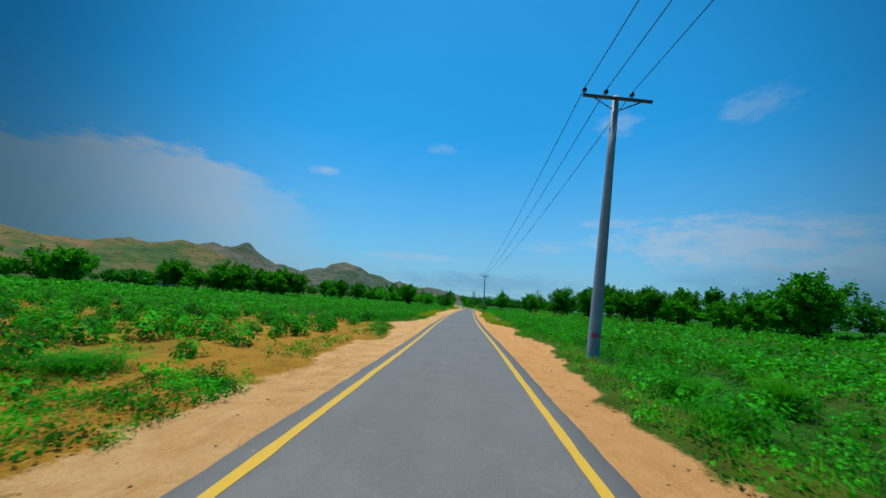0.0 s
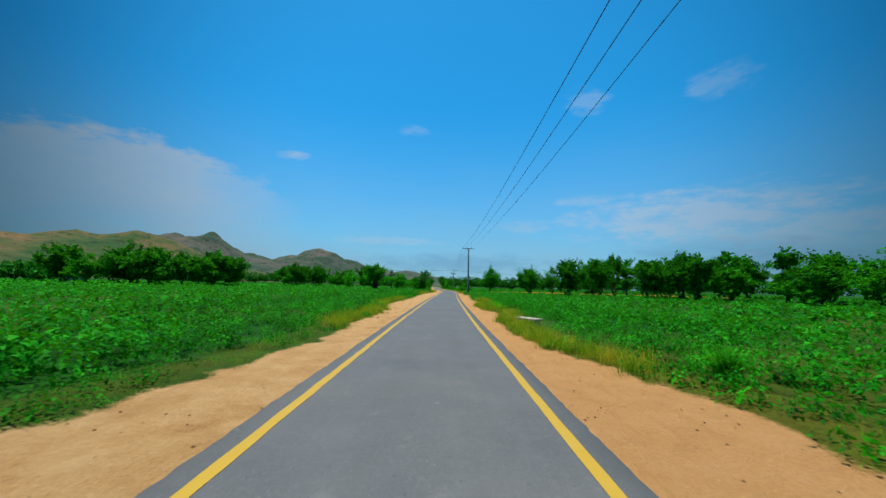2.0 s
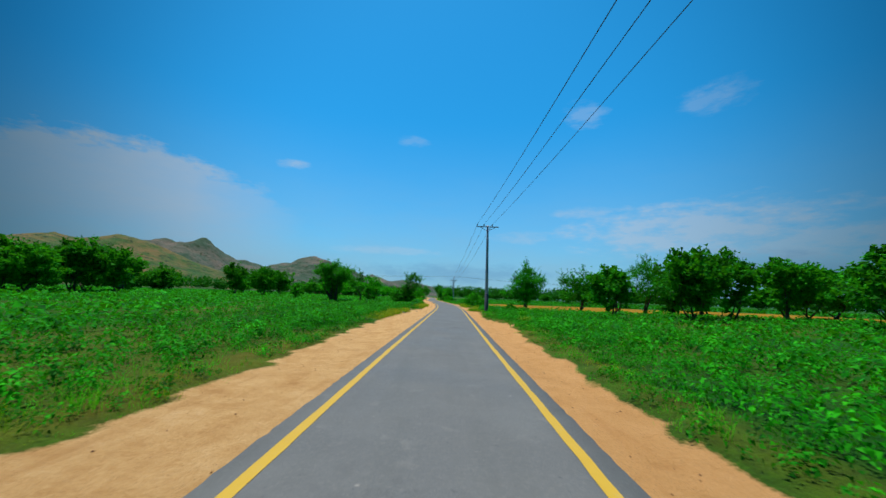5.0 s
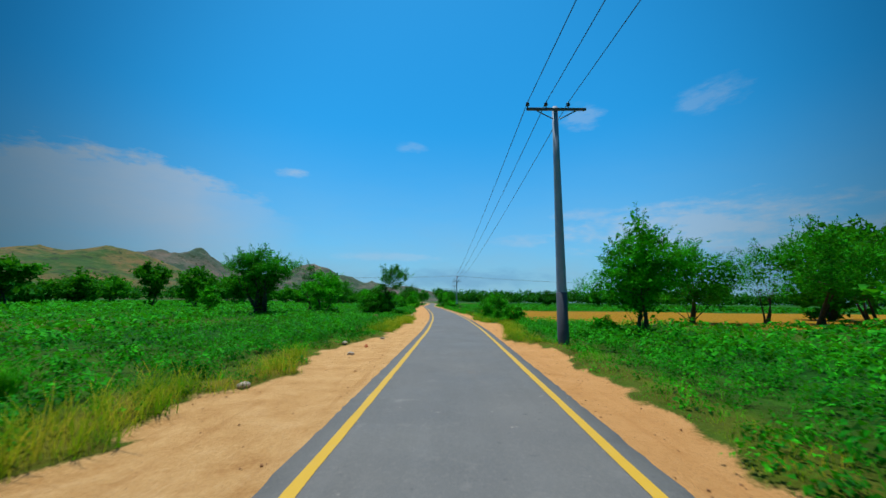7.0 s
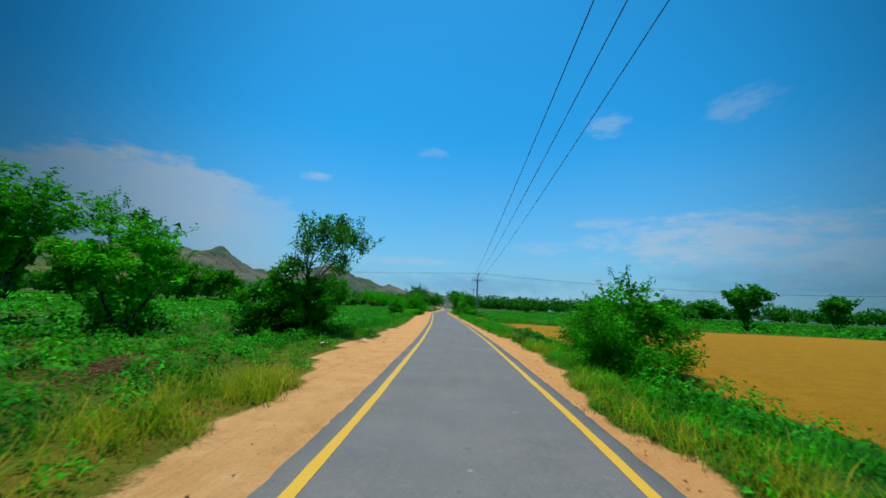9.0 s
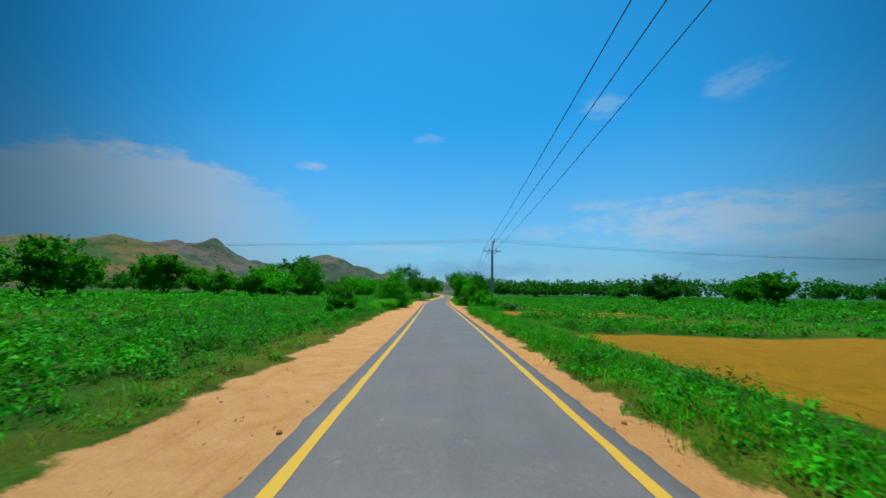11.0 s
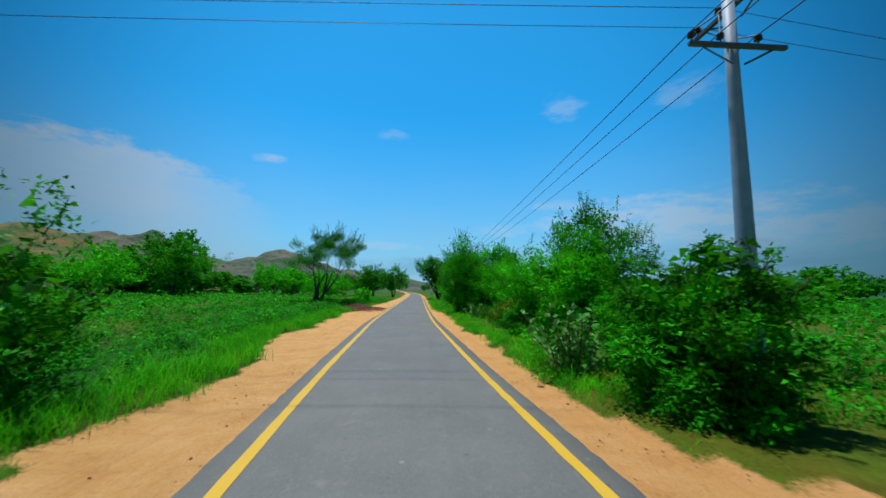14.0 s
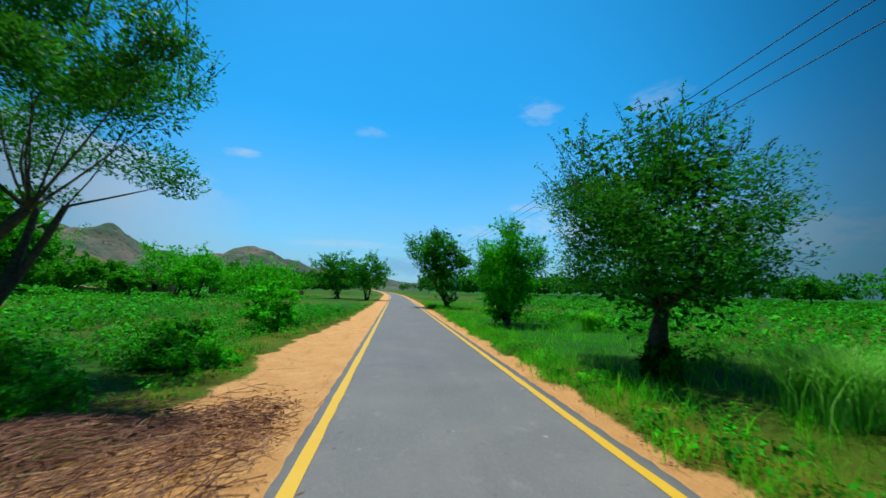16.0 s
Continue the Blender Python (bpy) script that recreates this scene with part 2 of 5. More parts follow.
def ground_material():
    m, t, p = material("soil")
    at = t.nodes.new("ShaderNodeAttribute")
    at.attribute_name = "cover"
    sep = t.nodes.new("ShaderNodeSeparateColor")
    t.links.new(at.outputs["Color"], sep.inputs[0])
    sand_a, ochre_f, green_f = sep.outputs
    big, mid, fine = tex_noise(t, 0.22, 5.0), tex_noise(t, 1.6, 6.0, 0.65), tex_noise(t, 22.0, 5.0, 0.7)
    grit = tex_noise(t, 90.0, 2.0)
    ragged = mth(t, "ADD", mth(t, "MULTIPLY", mth(t, "SUBTRACT", mid, 0.5), 3.4), mth(t, "MULTIPLY", mth(t, "SUBTRACT", fine, 0.5), 2.4))
    sand_f = mth(t, "ADD", mth(t, "MULTIPLY", mth(t, "SUBTRACT", sand_a, 0.5), 3.6), mth(t, "ADD", ragged, 0.5), clamp=True)
    squeeze = t.nodes.new("ShaderNodeVectorMath")
    squeeze.operation = "MULTIPLY"
    t.links.new(t.nodes.new("ShaderNodeNewGeometry").outputs["Position"], squeeze.inputs[0])
    squeeze.inputs[1].default_value = (3.4, 0.32, 1.0)
    wheel = mth(t, "MULTIPLY", mth(t, "SUBTRACT", tex_noise(t, 1.0, 5.0, 0.65, squeeze.outputs[0]), 0.54), 6.0, clamp=True)
    sand = ramp(t, mth(t, "ADD", mth(t, "MULTIPLY", mid, 0.6), mth(t, "MULTIPLY", fine, 0.4)),
                [(0.32, (0.34, 0.165, 0.055)), (0.44, (0.53, 0.325, 0.13)), (0.55, (0.63, 0.42, 0.19)), (0.68, (0.73, 0.53, 0.29))])
    sand = mixc(t, mth(t, "MULTIPLY", mth(t, "SUBTRACT", big, 0.42), 1.2, clamp=True), sand, (0.61, 0.405, 0.185), "MIX")
    sand = mixc(t, mth(t, "MULTIPLY", wheel, 0.5), sand, (0.38, 0.205, 0.07))
    red = mth(t, "MULTIPLY", at.outputs["Alpha"], mth(t, "ADD", 0.35, mth(t, "MULTIPLY", mid, 0.5)))
    sand = mixc(t, red, sand, (0.58, 0.26, 0.075))
    sand = mixc(t, mth(t, "MULTIPLY", mth(t, "SUBTRACT", grit, 0.58), 5.0, clamp=True), sand, (0.178, 0.096, 0.044))
    soil = ramp(t, mth(t, "ADD", mth(t, "MULTIPLY", mid, 0.5), mth(t, "MULTIPLY", fine, 0.5)),
                [(0.3, (0.17, 0.06, 0.006)), (0.5, (0.40, 0.205, 0.022)), (0.7, (0.53, 0.30, 0.045))])
    ochre = ramp(t, mth(t, "ADD", mth(t, "MULTIPLY", mid, 0.35), mth(t, "MULTIPLY", fine, 0.65)),
                 [(0.3, (0.12, 0.075, 0.004)), (0.5, (0.30, 0.165, 0.004)), (0.72, (0.42, 0.245, 0.008))])
    green = ramp(t, mth(t, "ADD", mth(t, "MULTIPLY", tex_noise(t, 0.9, 8.0, 0.75), 0.6), mth(t, "MULTIPLY", fine, 0.4)),
                 [(0.32, (0.003, 0.026, 0.002)), (0.5, (0.009, 0.096, 0.004)), (0.7, (0.037, 0.207, 0.006))])
    col = mixc(t, green_f, soil, green)
    col = mixc(t, ochre_f, col, ochre)
    col = mixc(t, sand_f, col, sand)
    t.links.new(col, p.inputs["Base Color"])
    p.inputs["Roughness"].default_value = 0.95
    p.inputs["Specular IOR Level"].default_value = 0.15
    h = mth(t, "ADD", mth(t, "MULTIPLY", mid, 1.0), mth(t, "ADD", mth(t, "MULTIPLY", fine, 0.5), mth(t, "MULTIPLY", grit, 0.12)))
    bump(t, p, h, 1.0, 0.09)
    return m


def hill_material(name, low, mid, high, top):
    m, t, p = material(name)
    a, b, c = tex_noise(t, 0.0057, 8.0, 0.7), tex_noise(t, 0.025, 8.0, 0.75), tex_noise(t, 0.064, 4.0, 0.7)
    f = mth(t, "ADD", mth(t, "MULTIPLY", a, 0.6), mth(t, "MULTIPLY", b, 0.4))
    col = ramp(t, f, [(0.40, low), (0.47, mid), (0.53, high), (0.61, top)])
    col = mixc(t, mth(t, "MULTIPLY", mth(t, "SUBTRACT", c, 0.55), 12.0, clamp=True), col, (0.012, 0.045, 0.010))
    t.links.new(col, p.inputs["Base Color"])
    p.inputs["Roughness"].default_value = 0.95
    bump(t, p, b, 1.0, 9.0)
    return m


def steel_material(name, a, b, rough=0.5, metal=0.3):
    m, t, p = material(name)
    n = tex_noise(t, 3.0, 6.0, 0.65)
    f = tex_noise(t, 40.0, 3.0)
    t.links.new(mixc(t, mth(t, "MULTIPLY", f, 0.3), ramp(t, n, [(0.3, a), (0.7, b)]), (0.12, 0.10, 0.08)), p.inputs["Base Color"])
    p.inputs["Roughness"].default_value, p.inputs["Metallic"].default_value = rough, metal
    return m


def plain(name, a, b, rough, scale=8.0, relief=0.3):
    m, t, p = material(name)
    n = tex_noise(t, scale, 6.0, 0.65)
    t.links.new(ramp(t, n, [(0.3, a), (0.7, b)]), p.inputs["Base Color"])
    p.inputs["Roughness"].default_value = rough
    bump(t, p, n, relief, 0.02)
    return m


BARK, TWIG = bark_material(), twig_material()
ASPHALT, PAINT, SOIL = asphalt_material(), paint_material(), ground_material()
HILL_NEAR = hill_material("tawny_hill", (0.008, 0.075, 0.006), (0.030, 0.10, 0.010), (0.115, 0.115, 0.028), (0.24, 0.135, 0.05))
# distance haze put into the ridge colour, greyer and bluer than the near hill
HILL_FAR = hill_material("hazed_ridge", (0.012, 0.06, 0.026), (0.035, 0.085, 0.05), (0.08, 0.10, 0.075), (0.15, 0.125, 0.10))
STEEL = steel_material("pole_steel", (0.22, 0.36, 0.58), (0.30, 0.45, 0.68), 0.6, 0.0)
STEEL_DARK = steel_material("pole_sleeve", (0.05, 0.075, 0.13), (0.08, 0.11, 0.17), 0.7, 0.0)
ARM = steel_material("arm_steel", (0.06, 0.075, 0.12), (0.11, 0.13, 0.19), 0.55, 0.2)
CERAMIC = plain("brown_ceramic", (0.03, 0.012, 0.01), (0.06, 0.025, 0.02), 0.2, 20.0, 0.0)
WIRE = plain("wire_aluminium", (0.035, 0.04, 0.06), (0.06, 0.065, 0.09), 0.5, 20.0, 0.0)
PINK = plain("pink_paint", (0.5, 0.05, 0.15), (0.6, 0.10, 0.22), 0.6, 20.0, 0.0)
CONCRETE = plain("concrete", (0.40, 0.37, 0.30), (0.62, 0.57, 0.47), 0.9, 6.0)
STONE = plain("pale_stone", (0.32, 0.27, 0.21), (0.52, 0.47, 0.39), 0.85, 9.0)
BRICK = plain("red_brick", (0.42, 0.12, 0.05), (0.62, 0.22, 0.10), 0.9, 14.0)
SHREDS = plain("bark_shreds", (0.13, 0.05, 0.025), (0.42, 0.22, 0.08), 0.95, 1.8)
CLOD = plain("earth_clod", (0.20, 0.09, 0.035), (0.38, 0.20, 0.09), 0.95, 18.0)
MUD = plain("mud_plaster", (0.26, 0.13, 0.07), (0.42, 0.24, 0.14), 0.95, 1.5)
DARK = plain("dark_opening", (0.012, 0.01, 0.01), (0.02, 0.016, 0.014), 0.9)
WHITE = plain("white_scrap", (0.62, 0.62, 0.58), (0.8, 0.8, 0.76), 0.7)

# ---- mesh helpers ----


def mesh_of(name, verts, faces, mat, smooth=False):
    """A mesh from arrays: verts (n, 3), faces (m, k)."""
    verts, faces = np.asarray(verts, np.float32), np.asarray(faces, np.int32)
    me = bpy.data.meshes.new(name)
    me.vertices.add(len(verts))
    me.vertices.foreach_set("co", verts.ravel())
    me.loops.add(faces.size)
    me.loops.foreach_set("vertex_index", faces.ravel())
    me.polygons.add(len(faces))
    me.polygons.foreach_set("loop_start", np.arange(len(faces), dtype=np.int32) * faces.shape[1])
    if smooth:
        me.polygons.foreach_set("use_smooth", np.ones(len(faces), bool))
    me.update(calc_edges=True)
    me.validate()
    me.materials.append(mat)
    return me


def part(name, me, parent, label=""):
    ob = new(name, me)
    ob.parent = parent
    return tagged(ob, label)


def unit(v):
    return v / np.maximum(np.linalg.norm(v, axis=-1, keepdims=True), 1e-9)


def leaf_cards(c, axis, length, width, rng, fold=0.25):
    """Lozenge leaves at c along axis, a little folded: verts and quads."""
    n = len(c)
    axis = unit(axis)
    side = unit(np.cross(axis, rng.normal(size=(n, 3))))
    up = np.cross(side, axis)
    L, Wd = np.broadcast_to(length, n)[:, None], np.broadcast_to(width, n)[:, None]
    v = np.stack([c - axis * L / 2, c + side * Wd / 2 + up * Wd * fold, c + axis * L / 2, c - side * Wd / 2 + up * Wd * fold], 1)
    return v.reshape(-1, 3), np.arange(4 * n).reshape(-1, 4)


def leaf_tris(c, axis, length, width, rng, facing=None):
    """Pointed small leaves at c along axis, turned to face a direction: verts and triangles."""
    n = len(c)
    axis = unit(axis)
    side = unit(np.cross(axis, rng.normal(size=(n, 3)) if facing is None else facing))
    L, Wd = np.broadcast_to(length, n)[:, None], np.broadcast_to(width, n)[:, None]
    v = np.stack([c - axis * L * 0.35 - side * Wd / 2, c - axis * L * 0.35 + side * Wd / 2, c + axis * L * 0.65], 1)
    return v.reshape(-1, 3), np.arange(3 * n).reshape(-1, 3)


def tubes(paths, radii, sides=5):
    """Tapered tubes along paths (k, m, 3) with radii (k, m): verts and quads."""
    paths, radii = np.asarray(paths, float), np.asarray(radii, float)
    k, m, _ = paths.shape
    d = unit(np.gradient(paths, axis=1))
    ref = np.where(np.abs(d[..., 2:3]) > 0.9, np.array([1.0, 0, 0]), np.array([0, 0, 1.0]))
    a = unit(np.cross(d, ref))
    b = np.cross(d, a)
    ang = np.arange(sides) * 2 * math.pi / sides
    ring = a[:, :, None] * np.cos(ang)[:, None] + b[:, :, None] * np.sin(ang)[:, None]
    v = paths[:, :, None] + ring * radii[:, :, None, None]
    idx = np.arange(k * m * sides).reshape(k, m, sides)
    nxt = np.roll(idx, -1, axis=2)
    f = np.stack([idx[:, :-1], nxt[:, :-1], nxt[:, 1:], idx[:, 1:]], -1).reshape(-1, 4)
    return v.reshape(-1, 3), f


def joined(chunks):
    vs, fs, n = [], [], 0
    for v, f in chunks:
        vs.append(v)
        fs.append(f + n)
        n += len(v)
    return np.concatenate(vs), np.concatenate(fs)


def box_bm(sx, sy, sz, bevel=0.0, centre=(0, 0, 0)):
    bm = bmesh.new()
    bmesh.ops.create_cube(bm)
    bmesh.ops.transform(bm, matrix=Matrix.Translation(centre) @ Matrix.Diagonal((sx, sy, sz, 1)), verts=bm.verts)
    if bevel:
        bmesh.ops.bevel(bm, geom=bm.edges[:], offset=bevel, segments=1, affect="EDGES")
    return bm


def bm_mesh(name, bm, mat):
    me = bpy.data.meshes.new(name)
    bm.to_mesh(me)
    bm.free()
    me.materials.append(mat)
    return me


# ---- plan of the road ----
ROAD_Y = np.array([-80.0, -40, 0, 12, 24, 36, 48, 60, 72, 84, 96, 108, 120, 132, 144, 156, 168, 180, 192, 204, 216, 228, 240, 252, 264, 280, 300, 330, 420, 840, 6300])
ROAD_X = np.array([-0, -0, 0.01, 0.04, -0.07, -0.02, 0.15, 0.36, 0.67, 1.05, 1.43, 1.77, 1.8, 1.5, 0.98, 0.32, -0.43, -1.22, -2.09, -2.67, -2.85, -2.93, -3.02, -3.1, -3.19, -3.31, -3.71, -4.49, -9.5, -42.23, -420.43])
_fy = np.arange(-90, 900, 1.0)
_fx = np.convolve(np.pad(np.interp(_fy, ROAD_Y, ROAD_X), 2, "edge"), np.ones(5) / 5, "valid")


def road_x(y):
    y = np.asarray(y, float)
    return np.where(y < 890, np.interp(y, _fy, _fx), np.interp(y, ROAD_Y, ROAD_X))


LEFT_Y = [-14, 0.5, 2.9, 5.9, 9.1, 13.0, 14.0, 16.6, 18.4, 20.0, 22.9, 24.7, 30.2, 31.6, 33.6, 36.0, 39.2, 43.0, 45.2, 49.2, 52.5, 56.8, 66, 78, 84, 91.4, 93.7, 95.7, 97.9, 100.3, 101.9, 104.2, 111.6, 113.5, 115.3, 117.4, 122.3, 124.1, 126.2, 129.1, 131.0, 133.0, 135.6, 136.6, 146, 158, 166, 173.3, 174.3, 177.0, 178.6, 181.4, 183.7, 189.1, 192.7, 194.5, 197.0, 198.7, 200.9, 202.7, 205.8, 207.8, 210.0, 212.8, 219.8, 223.7, 232, 252, 311]
LEFT_E = [3.2, 3.03, 3.44, 3.04, 3.62, 2.87, 2.98, 3.42, 3.48, 3.77, 5.07, 4.01, 3.13, 3.21, 2.98, 3.44, 3.05, 3.22, 3.32, 4.26, 4.2, 4.11, 3.8, 4.2, 4.3, 4.19, 4.45, 3.62, 4.24, 4.35, 4.07, 3.47, 3.41, 3.65, 2.97, 3.18, 3.15, 3.73, 4.13, 4.41, 4.37, 3.6, 4.1, 4.04, 3.7, 3.9, 4.1, 4.19, 4.34, 3.49, 3.72, 4.13, 3.3, 3.58, 3.14, 3.51, 4.25, 4.24, 3.8, 3.92, 4.2, 3.82, 4.43, 3.83, 3.47, 3.86, 3.2, 3.1, 3.3]
RIGHT_Y = [-14, 1.5, 3.9, 10.5, 13.6, 15.5, 18.3, 19.5, 21.8, 25.9, 30.9, 32.6, 35.4, 38.9, 42.3, 43.8, 45.8, 48.5, 49.9, 51.7, 55.4, 64, 76, 84.1, 85.9, 88.4, 92.3, 94.7, 96.7, 99.2, 101.3, 103.1, 112.2, 113.9, 116.1, 117.9, 121.1, 125.8, 127.3, 129.2, 131.7, 135.0, 136.5, 146, 160, 166, 172.3, 173.5, 176.6, 178.2, 180.2, 182.4, 186, 189, 191.9, 193.0, 195.7, 198.0, 199.2, 202.3, 204.2, 207.0, 208.2, 211.1, 213.7, 215.7, 218.6, 230, 252, 311]
RIGHT_E = [3.2, 2.99, 2.8, 3.43, 4.02, 4.01, 3.45, 3.09, 3.98, 4.19, 2.89, 2.59, 2.73, 2.66, 3.56, 3.59, 2.76, 2.78, 2.48, 2.67, 3.78, 3.0, 3.3, 3.91, 3.16, 2.72, 2.86, 3.23, 2.86, 3.47, 3.16, 2.08, 3.31, 3.65, 3.4, 2.5, 2.06, 2.73, 2.83, 2.99, 2.89, 3.07, 2.6, 2.4, 2.4, 2.3, 2.23, 2.42, 2.64, 2.83, 2.6, 3.18, 3.0, 2.8, 2.47, 2.71, 2.66, 2.88, 2.52, 2.64, 2.7, 2.91, 2.67, 2.78, 2.33, 2.07, 2.14, 2.2, 2.3, 2.4]


def wob(y, k):
    """A fixed, small wobble along the road."""
    return 0.09 * np.sin(y * 1.9 + k) + 0.10 * np.sin(y * 4.3 + 2 * k) + 0.07 * np.sin(y * 9.1 + 3 * k) + 0.05 * np.sin(y * 17.7 + k)


def sand_edge(y, side):
    if side < 0:
        return np.interp(y, LEFT_Y, LEFT_E) + wob(y, 0.7)
    return np.interp(y, RIGHT_Y, RIGHT_E) + wob(y, 2.1)


def smooth01(v):
    v = np.clip(v, 0, 1)
    return v * v * (3 - 2 * v)


def ground_z(u, y):
    """Height of the ground at an offset u from the road's middle."""
    a = np.abs(u)
    ed = np.where(u < 0, sand_edge(y, -1), sand_edge(y, 1))
    z = -0.035 - 0.03 * smooth01((a - 1.8) / 1.0)
    z = z + 0.09 * np.exp(-((a - ed - 0.7) / 0.6) ** 2) * (u < 0) + 0.12 * np.exp(-((a - ed - 0.6) / 0.6) ** 2) * (u > 0)
    z = z + 0.018 * np.sin(u * 3.1 + y * 0.6) * smooth01((a - 2.0) / 0.6) + 0.02 * np.sin(y * 2.3 + u * 1.3) * smooth01((a - 2.0) / 0.6)
    z = z - 0.03 * np.exp(-((a - 2.65 - 0.1 * np.sin(y * 0.25)) / 0.16) ** 2) * smooth01((np.sin(y * 0.17 + 1) + 0.4))
    z = z + 0.05 * np.sin(u * 0.9) * smooth01((a - 5.5) / 2) * (a < 60)
    return z


def build_ground():
    fine = np.concatenate([np.arange(-9, -1.9, 0.26), np.linspace(-1.9, 1.9, 3), np.arange(2.16, 9.1, 0.26)])
    out = 9.0 * 1.22 ** np.arange(1, 32)
    u = np.concatenate([-out[::-1], fine, out])
    y = np.concatenate([np.arange(-90, -10, 5.0), np.arange(-10, 285, 0.6), 285 * 1.07 ** np.arange(0, 46)])
    U, Y = np.meshgrid(u, y)
    X = road_x(Y) + U
    Z = ground_z(U, Y)
    me_v = np.stack([X, Y, Z], -1).reshape(-1, 3)
    ny, nu = U.shape
    i = np.arange(ny * nu).reshape(ny, nu)
    f = np.stack([i[:-1, :-1], i[:-1, 1:], i[1:, 1:], i[1:, :-1]], -1).reshape(-1, 4)
    me = mesh_of("ground", me_v, f, SOIL, True)
    a = np.abs(U)
    ed = np.where(U < 0, sand_edge(Y, -1), sand_edge(Y, 1))
    side_track = (U > 0) & (Y > 183.3 + 0.3 * np.sin(U * 2)) & (Y < 188.2 - 0.35 * (U - 2) + 0.3 * np.sin(U * 3)) & (U < 11)
    sand = smooth01((ed - a) / 0.35 + 0.5)
    sand = np.maximum(sand, np.where(side_track, 0.9, 0.0))
    right = U > 0
    och = np.where(right & (U > 5.5) & (U < 86) & (Y > 117.0) & (Y < 158.0), 1.0, 0.0)
    och = np.maximum(och, np.where(right & (U > 5.2) & (U < 16 + np.sin(Y)) & (Y > 171.5) & (Y < 178.0), 1.0, 0.0))
    och = np.maximum(och, np.where(right & (U > 22) & (U < 42) & (Y > 113) & (Y < 118), 0.8, 0.0))
    green = np.clip(0.93 + 0.06 * np.sin(U * 0.31 + Y * 0.11) + 0.06 * np.sin(Y * 0.23 - U * 0.17), 0.85, 1)
    green = np.where(a > 42, np.clip(green + 0.45, 0, 1), green)
    bare = (U < -3) & (U > -46 + 3 * np.sin(Y * 0.3)) & (Y < 24 + 2.0 * np.sin(U * 0.37) + 1.0 * np.sin(U * 1.3))
    green = np.where(bare, 0.12 + 0.3 * (np.sin(U * 0.7 + Y * 0.2) > 0.3), green)
    verge = np.exp(-((a - ed - 0.6) / 0.7) ** 2)
    sere = (~right & ((Y > 34) & (Y < 62) | (Y > 84) & (Y < 98) | (Y > 107) & (Y < 124))) | (right & (Y > 28) & (Y < 60))
    green = np.where(bare, green, green * (1 - np.where(sere, 0.32, 0.14) * verge))
    col = np.stack([sand, och, green, np.where(right, 0.85, 0.33 + 0.3 * smooth01((Y - 110) / 20))], -1).reshape(-1, 4)
    att = me.color_attributes.new("cover", "FLOAT_COLOR", "POINT")
    att.data.foreach_set("color", col.astype(np.float32).ravel())
    return tagged(new("ground", me), "sandy shoulders and reddish soil under green fields", "ground", kind="structure")


build_ground()


def strip(name, u0, u1, z, mat, y0=-80.0, y1=860.0, thick=0.0, rough=0.0, k=0.0, step=0.4):
    y = np.concatenate([np.arange(y0, 300, step), np.arange(300, y1, 5.0)])
    cols = []
    jag = rough * (0.5 * np.sin(y * 2.1 + k) * np.sin(y * 0.7) + np.random.default_rng(int(k) + 40).normal(0, 1.0, len(y)))
    n = 9 if u1 - u0 > 1 else 2
    for j, s in enumerate(np.linspace(0, 1, n)):
        u = u0 + (u1 - u0) * s
        e = -jag if j == 0 else (np.roll(jag, 7) if j == n - 1 else 0)
        if n > 2:  # sand drifted over the edges further on
            e = e + (0.14 if j == 0 else -0.10 if j == n - 1 else 0) * smooth01((y - 200) / 10)
        crown = 0.02 * (1 - (u / 1.9) ** 2)
        cols.append(np.stack([road_x(y) + u + e, y, np.full_like(y, z) + crown], -1))
    if thick:
        cols = [cols[0] - [0.02, 0, thick]] + cols + [cols[-1] - [-0.02, 0, thick]]
    v = np.stack(cols, 1)
    m, n = v.shape[:2]
    i = np.arange(m * n).reshape(m, n)
    f = np.stack([i[:-1, :-1], i[:-1, 1:], i[1:, 1:], i[1:, :-1]], -1).reshape(-1, 4)
    return new(name, mesh_of(name, v.reshape(-1, 3), f, mat))


tagged(strip("road", -1.84, 1.83, 0.0, ASPHALT, thick=0.07, rough=0.009, step=0.16), "narrow grey worn asphalt road with dusty patches", "road", kind="structure")
tagged(strip("lane_line", -1.595, -1.465, 0.004, PAINT, rough=0.004, k=1.0), "faded yellow painted edge line on asphalt", "road marking", "edge lines", "structure")
tagged(strip("lane_line", 1.465, 1.595, 0.004, PAINT, rough=0.004, k=4.0), "faded yellow painted edge line on asphalt", "road marking", "edge lines", "structure")

# ---- hills ----


def fbm(x, y, seed, octaves=6, base=1.0):
    """Ridged value noise on arrays."""
    r = np.random.default_rng(seed)
    tab = r.random((64, 64))
    tot, amp, s = np.zeros_like(x), 1.0, base
    for _ in range(octaves):
        xi, yi = np.floor(x * s).astype(int), np.floor(y * s).astype(int)
        fx, fy = smooth01(x * s - xi), smooth01(y * s - yi)
        g = lambda a, b: tab[a % 64, b % 64]
        v = (g(xi, yi) * (1 - fx) + g(xi + 1, yi) * fx) * (1 - fy) + (g(xi, yi + 1) * (1 - fx) + g(xi + 1, yi + 1) * fx) * fy
        tot += amp * (1 - np.abs(2 * v - 1))
        amp *= 0.5
        s *= 2.05
    return tot / 2


